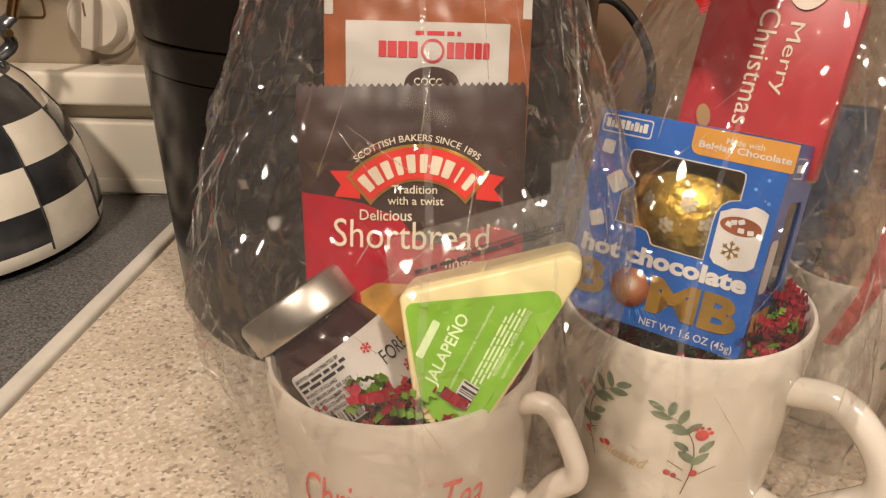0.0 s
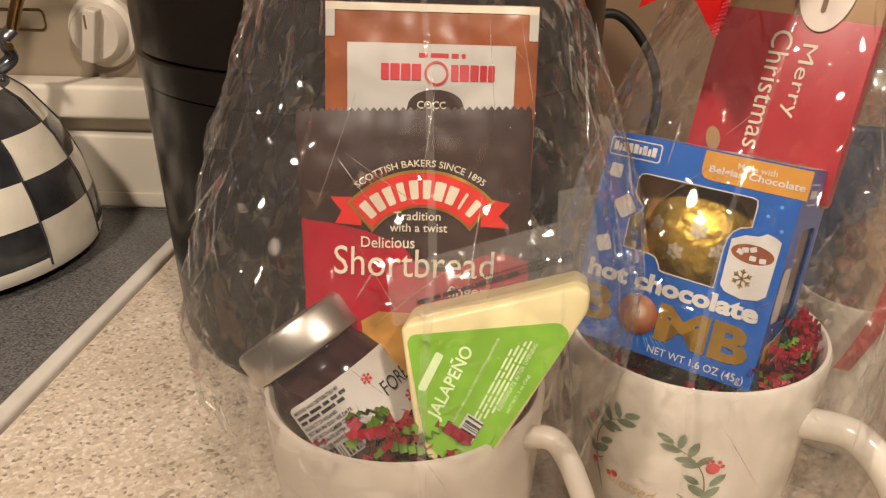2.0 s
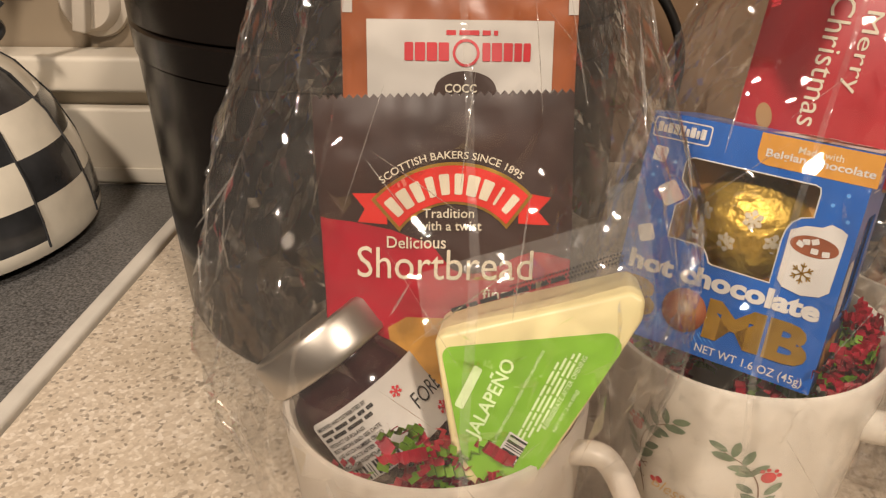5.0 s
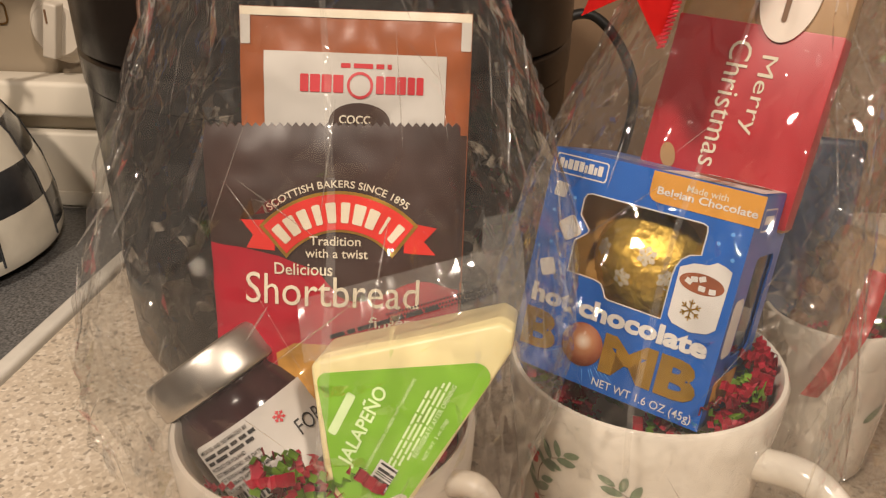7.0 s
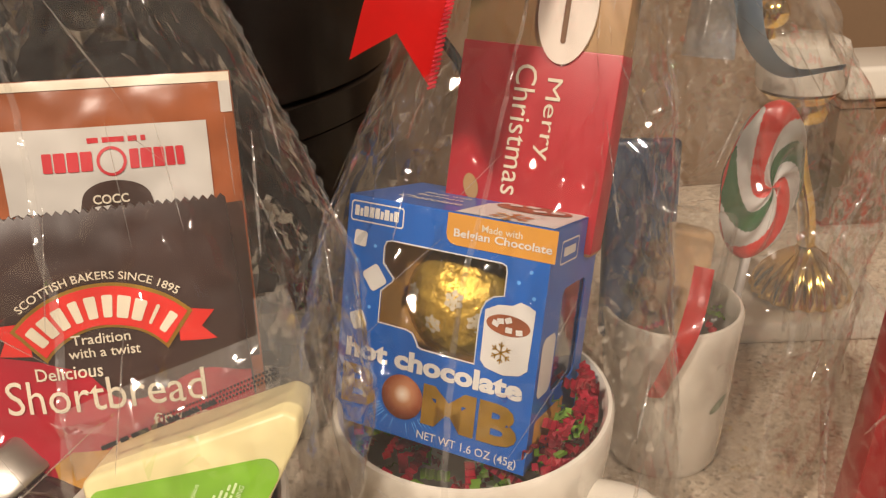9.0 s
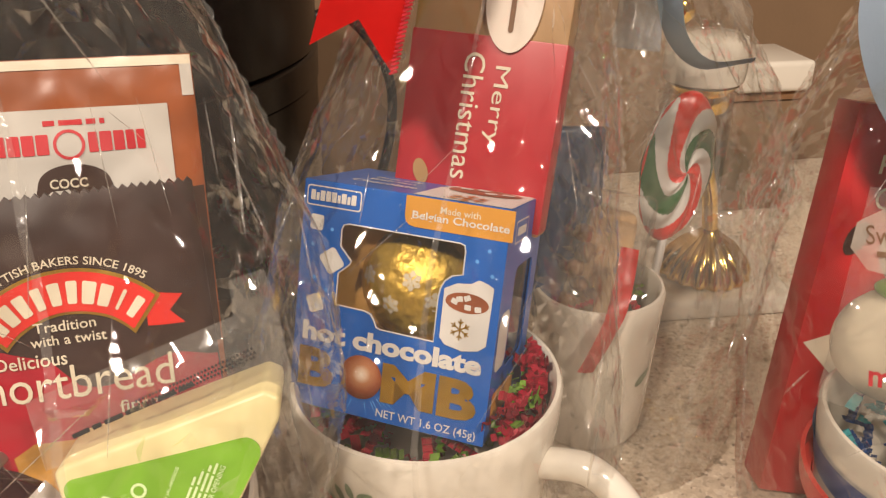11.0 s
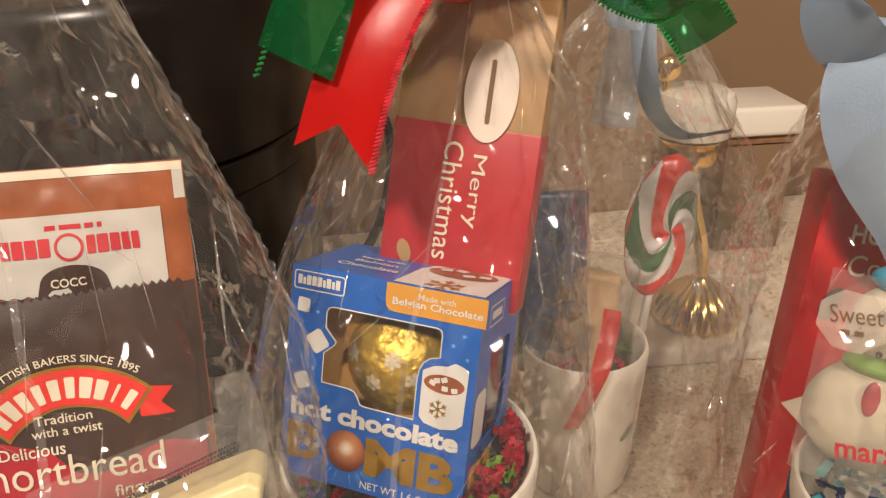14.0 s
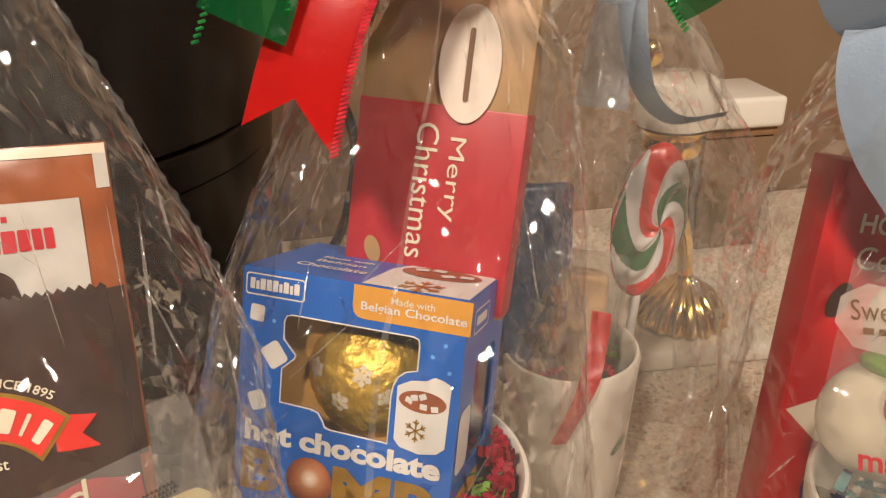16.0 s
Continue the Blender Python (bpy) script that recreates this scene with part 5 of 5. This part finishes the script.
BAG2 = Matrix.Translation((-0.0205, -0.002, 0.0)) @ pose(0, 0, 0, 0, 0, -12)
bag("cellophane_bag", BAG2, [(0.0006, 0.004, 0, 0.045, 0.044, 0), (0.02, 0.006, 0, 0.052, 0.050, 0), (0.085, 0.006, 0, 0.058, 0.054, 0.0), (0.115, 0.004, 0, 0.056, 0.053, 0.0), (0.16, 0.006, 0.012, 0.050, 0.046, 0.01), (0.19, 0.010, 0.022, 0.043, 0.036, 0.03),
                             (0.22, 0.014, 0.032, 0.033, 0.026, 0.08), (0.252, 0.017, 0.040, 0.011, 0.010, 0.25), (0.262, 0.017, 0.042, 0.010, 0.009, 0.3), (0.30, 0.018, 0.044, 0.034, 0.026, 0.4)],
    "clear cellophane gift bag round the holly mug", 2, crease_glints=40)


def red_bow():
    t = thing("ribbon_bow", pose(-0.002, 0.030, 0.254), "red satin and sheer green ribbon bow tied round the bag neck", "ribbon")
    k = lathe([(0.004, -0.010), (0.0125, -0.008), (0.0145, 0.0), (0.0125, 0.008), (0.004, 0.010)], 28, True)
    part("knot", k, SATIN, t)
    red = [(-0.006, -0.010, 0.004), (-0.014, -0.018, 0.000), (-0.024, -0.025, -0.014), (-0.031, -0.029, -0.030), (-0.037, -0.031, -0.049)]
    cross = (0.92, -0.30, -0.20)
    tail = part("tail", ribbon(red, (0.018, 0.025), cross, 14, notch=0.011), SATIN, t, "red satin tail with a notched end")
    beads, run = [], curve_points(red, 34)
    for i, p in enumerate(run):
        w = 0.018 + 0.007 * i / (len(run) - 1)
        q = p + Vector(cross).normalized() * w * 0.5 + Vector((0, -0.0008, 0))
        if i % 2 == 0:
            d = Vector((0.0011, 0.0, 0.00035))
            beads.append(tube([q - d, q + d], 0.00042, 6))
    part("beaded_edge", join(beads), REDBEAD, tail, "metallic red beaded edge")
    for ctrl, w, side in (([(-0.010, -0.008, 0.006), (-0.022, -0.016, 0.010), (-0.036, -0.022, 0.000), (-0.046, -0.026, -0.022)], (0.020, 0.026), (0.88, -0.25, 0.30)),
                          ([(0.008, -0.012, 0.010), (0.028, -0.020, 0.006), (0.048, -0.022, -0.006), (0.064, -0.018, -0.008), (0.074, -0.012, 0.004), (0.064, -0.008, 0.016), (0.034, -0.008, 0.014)], (0.020, 0.018), (0.15, -0.75, 0.65)),
                          ([(0.014, -0.006, 0.010), (0.040, -0.006, 0.008), (0.062, -0.002, -0.006), (0.078, 0.004, -0.024)], (0.018, 0.020), (0.55, -0.35, 0.75))):
        tail = part("sheer_tail", ribbon(ctrl, w, side, 14), GREENSHEER, t, "sheer green ribbon")
        run = curve_points(ctrl, 30)
        s = Vector(side).normalized()
        for q in (-0.5, 0.5):
            beads = []
            for i, p in enumerate(run):
                o = p + s * (w[0] + (w[1] - w[0]) * i / (len(run) - 1)) * q
                if i % 2 == 0:
                    beads.append(tube([o - s * 0.0009, o + s * 0.0009], 0.00045, 6))
            part("beaded_edge", join(beads), GREENEDGE, tail, "metallic green beaded edge")
    for ctrl in ([(0, -0.01, 0), (-0.022, -0.016, 0.020), (-0.034, -0.014, 0.036), (-0.020, -0.010, 0.040), (0, -0.008, 0.004)], [(0, -0.01, 0), (0.022, -0.016, 0.020), (0.034, -0.014, 0.036), (0.020, -0.010, 0.040), (0, -0.008, 0.004)]):
        part("loop", ribbon(ctrl, 0.018, (0.1, -1, 0.3), 14), SATIN, t, "red satin loop")


red_bow()


# ---- third gift, behind: white mug with a swirl lollipop ----
MUG3 = pose(0.0567, 0.0992, 0.0, 0, 0, 20)


def plain_mug():
    t = thing("white_mug", MUG3, "plain white mug with a small painted leaf inside a bag", "mug")
    part("body", lathe(mug_profile(0.030, 0.026, 0.079), 72), CERAMIC, t)
    part("handle", handle_bm(0.030, 0.028, 0.064, 0.026, 0.020, 165), CERAMIC, t)
    s = mug_surf(0.030, 0.026, 0.079)
    part("leaf", sheet(ellipse(0.012, 0.040, 0.006, 0.0025, 20, 30), (), s, 0.0003, 0, 0.003), LEAF, t)


plain_mug()
crinkle("crinkle_paper", MUG3, 0.0255, 50, 8, [CR_RED, CR_GREEN], "red and green paper shreds filling the white mug", 0.076, 0.03)


def lollipop():
    t = thing("swirl_lollipop", pose(0.0975, 0.135, 0.119, 0, 5, 22), "oval swirl lollipop in red, white and green stripes", "lollipop")
    n, rings, a, b = 160, 44, 0.0200, 0.0370
    bm = bmesh.new()
    centre = bm.verts.new((0, -0.0065, 0))
    grid = []
    for j in range(1, rings + 1):
        q = j / rings
        y = -0.0065 * math.sqrt(max(0, 1 - q ** 3))
        grid.append([bm.verts.new((a * q * math.cos(th), y - 0.0008 * math.sin(8 * th + 9 * q), b * q * math.sin(th))) for th in (2 * math.pi * (k + 0) / n for k in range(n))])
    back = [[bm.verts.new((v.co.x, -v.co.y * 0.9 + 0.0005, v.co.z)) for v in row] for row in grid]
    cb = bm.verts.new((0, 0.006, 0))

    def shade(k, j):
        s = (k / n * 2 + 0.75 * j / rings) % 1
        return 0 if s < 0.34 else (1 if s < 0.56 else (2 if s < 0.80 else 1))
    for g, c, flip in ((grid, centre, False), (back, cb, True)):
        for k in range(n):
            q = (c, g[0][k], g[0][(k + 1) % n])
            f = bm.faces.new(tuple(reversed(q)) if not flip else q)
            f.material_index = shade(k, 0)
            for j in range(rings - 1):
                q = (g[j][k], g[j + 1][k], g[j + 1][(k + 1) % n], g[j][(k + 1) % n])
                f = bm.faces.new(tuple(reversed(q)) if not flip else q)
                f.material_index = shade(k, j + 1)
    for k in range(n):
        bm.faces.new((grid[-1][k], grid[-1][(k + 1) % n], back[-1][(k + 1) % n], back[-1][k]))
    bmesh.ops.recalc_face_normals(bm, faces=list(bm.faces))
    part("candy", bm, [BANNER, WHITE, mat("dark_green_candy", (0.03, 0.11, 0.04), 0.2, coat=0.5)], t, "twisted striped candy")
    part("stick", tube([(0, 0, -0.034), (-0.024, -0.026, -0.100)], 0.0022, 10), WHITE, t)


lollipop()
single("blue_sweet_packet", box_bm((-0.017, -0.004, -0.03), (0.014, 0.004, 0.056), 0.003, 3), NAVY, "deep blue sweet packet standing in the white mug", "packet", pose(0.043, 0.104, 0.092, -12, 4, 12))


def wrapped_biscuit():
    t = thing("wrapped_biscuit", pose(0.050, 0.094, 0.052, -10, 14, 8), "tan rounded biscuit with dark edges in a clear wrapper", "biscuit")
    bm = box_bm((-0.017, -0.005, 0.0), (0.017, 0.005, 0.062), 0.0045, 4)
    for v in bm.verts:
        q = max(0.0, v.co.z / 0.062 - 0.35) / 0.65
        v.co.x *= 1 - 0.45 * q ** 2
        v.co += v.co.normalized() * 0.0009 * noise.noise(v.co * 160)
    part("biscuit", bm, BISCUIT_TAN, t, "tan baked biscuit")
    rng = random.Random(4)
    for k in range(5):
        b = bmesh.new()
        bmesh.ops.create_icosphere(b, subdivisions=3, radius=0.0042)
        o = Vector((-0.014 + 0.004 * (k % 2), -0.005, 0.018 + 0.008 * k))
        for v in b.verts:
            v.co = v.co * (1 + 0.25 * noise.noise(v.co * 300 + o * 90)) + o
        part("dark_piece", b, TREAT, t)
    wrap = box_bm((-0.020, -0.0075, 0.0), (0.020, 0.0075, 0.070), 0.006, 4)
    bmesh.ops.subdivide_edges(wrap, edges=list(wrap.edges), cuts=3)
    for v in wrap.verts:
        v.co.y *= 1 - 0.8 * max(0.0, v.co.z / 0.070 - 0.7) / 0.3
        v.co += Vector((1, 1, 0)) * 0.0012 * noise.noise(v.co * 190)
    part("wrapper", wrap, FILM_FLAT, t, "clear wrapper")


wrapped_biscuit()
single("red_ribbon_strip", ribbon([(0.0655, 0.084, 0.103), (0.0625, 0.076, 0.092), (0.0575, 0.0655, 0.0815), (0.0520, 0.0640, 0.067), (0.0470, 0.0665, 0.052)], 0.008, (1, 0.2, 0.2), 12), SATIN, "red satin ribbon strip hanging over the white mug", "ribbon")
BAG3 = pose(0.070, 0.100, 0, 0, 0, 18)
bag("cellophane_bag", BAG3, [(0.0006, -0.01, -0.01, 0.046, 0.044, 0), (0.02, -0.01, -0.01, 0.052, 0.050, 0), (0.09, -0.006, -0.004, 0.058, 0.054, 0.0), (0.13, 0.004, 0.004, 0.060, 0.048, 0.02), (0.17, 0.004, 0.006, 0.050, 0.040, 0.06),
                             (0.215, 0.0, 0.008, 0.026, 0.022, 0.2), (0.232, 0.0, 0.008, 0.010, 0.010, 0.25), (0.27, 0.0, 0.008, 0.030, 0.025, 0.4)],
    "clear cellophane gift bag round the white mug", 3, crease_glints=40, material=FILM_HAZY)


def blue_bow(m, label, tails):
    t = thing("ribbon_bow", m, label, "ribbon")
    part("knot", lathe([(0.004, -0.009), (0.011, -0.007), (0.013, 0.0), (0.011, 0.007), (0.004, 0.009)], 28, True), BLUESATIN, t)
    for ctrl, w, side, *cloth in tails:
        part("tail", ribbon(ctrl, w, side, 16), cloth[0] if cloth else BLUESATIN, t, "sheer pale blue tail" if cloth else "light blue satin tail")


blue_bow(pose(0.070, 0.108, 0.228), "light blue satin ribbon tied round the bag neck",
         [([(0.000, -0.010, 0), (0.003, -0.012, -0.022), (0.009, -0.010, -0.040), (0.022, -0.008, -0.051), (0.042, -0.006, -0.050)], (0.012, 0.005), (0.6, -0.5, 0.5)),
          ([(-0.004, -0.012, 0), (-0.010, -0.024, -0.018), (-0.012, -0.028, -0.040)], (0.012, 0.020), (0.8, -0.6, 0), BLUESHEER),
          ([(0.0, -0.01, 0), (-0.02, -0.01, 0.02), (-0.03, 0.0, 0.03), (-0.01, 0.0, 0.03), (0, -0.006, 0)], 0.014, (0.2, -1, 0.2))])


# ---- fourth gift: snow scene mug with a marshmallow sweet ----
MUG4 = pose(0.162, -0.002, 0.0, 0, 0, -20)
R4 = 0.0440


def snow_mug():
    t = thing("blue_snow_mug", MUG4, "blue mug with a white rim and red band", "mug")
    part("body", lathe(mug_profile(R4, 0.036, 0.078), 80), CERAMIC, t)
    part("blue_glaze", lathe([(0.0362, 0.005), (R4 - 0.0044, 0.042), (R4 - 0.0004, 0.0635), (R4 + 0.0002, 0.0650)], 80, False, False), DARKBLUE, t, "blue glazed lower body")
    part("red_band", lathe([(R4 - 0.0032, 0.043), (R4 + 0.0010, 0.0435), (R4 + 0.0022, 0.053), (R4 + 0.0006, 0.0535)], 80, False, False), BANNER, t, "red ribbon band")
    part("handle", handle_bm(R4, 0.040, 0.067, 0.026, 0.028, 80), CERAMIC, t)


snow_mug()
crinkle("crinkle_paper", MUG4, R4 - 0.006, 110, 12, [CR_TEAL, CR_TEAL, DARKBLUE], "teal and blue crinkle-cut paper shreds filling the snow mug", 0.0785, 0.03)


def mallow_sweet():
    """A snowman-shaped sweet: one plain mesh with iced colours."""
    bm = bmesh.new()

    def ball(c, r, mi, sx=1.0, sy=0.6, sz=1.0):
        q = bmesh.ops.create_uvsphere(bm, u_segments=28, v_segments=18, radius=r)
        for v in q["verts"]:
            v.co = Vector((v.co.x * sx, v.co.y * sy, v.co.z * sz)) + Vector(c)
        for f in {f for v in q["verts"] for f in v.link_faces}:
            f.material_index = mi
    ball((0, 0, 0.020), 0.0215, 0, 1.15)
    ball((0.001, 0, 0.053), 0.0160, 0, 1.1)
    ball((0, -0.002, 0.0395), 0.0130, 1, 1.2, 0.75, 0.36)
    ball((0.003, -0.001, 0.0700), 0.0135, 2, 1.15, 0.7, 0.42)
    ball((0.003, -0.001, 0.0755), 0.0095, 2, 1.1, 0.7, 0.8)
    ball((0.001, -0.0105, 0.0520), 0.0042, 3, 1.2, 1.0, 1.0)
    for x in (-0.007, 0.008):
        ball((x, -0.0090, 0.0585), 0.0019, 4)
    for k in range(5):
        ball((-0.0065 + 0.0033 * k, -0.0098, 0.0455 - 0.0012 * (2 - abs(k - 2))), 0.0011, 4)
    ball((0.004, -0.0130, 0.022), 0.0034, 1)
    ball((-0.006, -0.0120, 0.030), 0.0040, 5, 0.7, 0.5, 1.6)
    return single("snowman_sweet", bm, [MALLOW, SCARF, HATBLUE, CARROT, INK, CR_RED], "marshmallow snowman sweet with a blue hat and green scarf", "sweet", pose(0.145, 0.010, 0.079, -12, 3, -18) @ Matrix.Scale(1.02, 4))


mallow_sweet()


def sweet_wrapper():
    m = pose(0.142, -0.007, 0.085, -12, 3, -18) @ Matrix.Scale(0.9, 4)
    t = thing("sweet_wrapper", m, "clear wrapper with a white seal and red lettering round the sweet", "wrapper")

    def s(u, v, off):
        return Vector((u, -0.010 * max(0, 1 - (u / 0.034) ** 2) - 0.001 * noise.noise(Vector((u * 90, v * 90, 2))) - off, v))
    part("front_film", sheet(rect(-0.034, 0.0, 0.036, 0.082), (), s, 0.0, 0.0001, 0.005), FILM_FLAT, t, "clear film")
    seal = part("seal", sheet(ellipse(-0.0245, 0.0640, 0.0120, 0.0120, 8, 22), (), s, 0.0006, 0, 0.004), SEAL, t, "pale see-through octagonal seal")
    part("lettering", words("Sweet", -0.0240, 0.0670, 0.0165, 0.0068, s, 0.0012, 12, 0.0, 0.003), TWIG, seal)
    part("small_lettering", text_lines(-0.0275, 0.0585, [0.008], 0.002, 0.0020, 8, s, 0.0012), TWIG, seal)
    part("red_lettering", words("marshmallow", 0.0060, 0.0200, 0.0540, 0.0085, s, 0.0010, 10, 0.02, 0.003), LOGO_RED, t, "red lettering")


sweet_wrapper()


def red_cocoa_box():
    t = thing("hot_cocoa_box", pose(0.158, 0.042, 0.0, -11, 7, -4), "red hot cocoa box standing in the gift bag", "box")
    w = 0.036
    part("carton", box_bm((-w, 0.0, 0.0), (w, 0.020, 0.168), 0.0008), COCOA_RED, t, "red printed carton")
    part("lettering", words("HOT", -0.013, 0.1460, 0.019, 0.0075, flat_surf, 0.0004, 0, 0.02), CREAM, t)
    part("lettering", words("Cocoa", -0.006, 0.1330, 0.030, 0.0090, flat_surf, 0.0004, 0, 0.0), CREAM, t)
    part("drop_picture", sheet(ellipse(-0.024, 0.1160, 0.0040, 0.0075, 20, -20), (), flat_surf, 0.0004), COCOA_DARK, t)
    part("splash_picture", sheet([(-0.034, 0.070), (-0.022, 0.076), (-0.012, 0.070), (0.0, 0.074), (0.014, 0.066), (0.0, 0.056), (-0.020, 0.058)], (), flat_surf, 0.0004), CREAM, t)


red_cocoa_box()
BAG4 = pose(0.158, 0.012, 0, 0, 0, -8)
bag("cellophane_bag", BAG4, [(0.0006, 0, 0, 0.045, 0.044, 0), (0.02, 0, 0.006, 0.054, 0.056, 0), (0.09, 0, 0.022, 0.058, 0.078, 0.0), (0.13, 0.0, 0.026, 0.060, 0.074, 0.02), (0.17, 0.004, 0.034, 0.052, 0.058, 0.05),
                             (0.205, 0.006, 0.044, 0.036, 0.036, 0.12), (0.235, 0.006, 0.050, 0.011, 0.011, 0.25), (0.275, 0.006, 0.050, 0.034, 0.028, 0.4)],
    "clear cellophane gift bag round the blue snow mug", 4, crease_glints=24)
blue_bow(pose(0.164, 0.056, 0.230), "wide light blue satin ribbon tied round the bag neck",
         [([(-0.006, -0.010, 0.004), (-0.024, -0.018, 0.002), (-0.034, -0.022, -0.016), (-0.026, -0.024, -0.038), (-0.008, -0.026, -0.060), (0.004, -0.026, -0.076)], (0.024, 0.036), (1, -0.2, 0.45)),
          ([(0.0, -0.01, 0.002), (-0.026, -0.020, 0.022), (-0.052, -0.026, 0.016), (-0.040, -0.022, -0.004), (-0.006, -0.012, -0.002)], (0.020, 0.026), (0.2, -0.7, 0.7)),
          ([(0.004, -0.01, 0), (0.016, -0.026, -0.02), (0.030, -0.034, -0.050)], (0.018, 0.026), (1, 0.2, 0.1))])
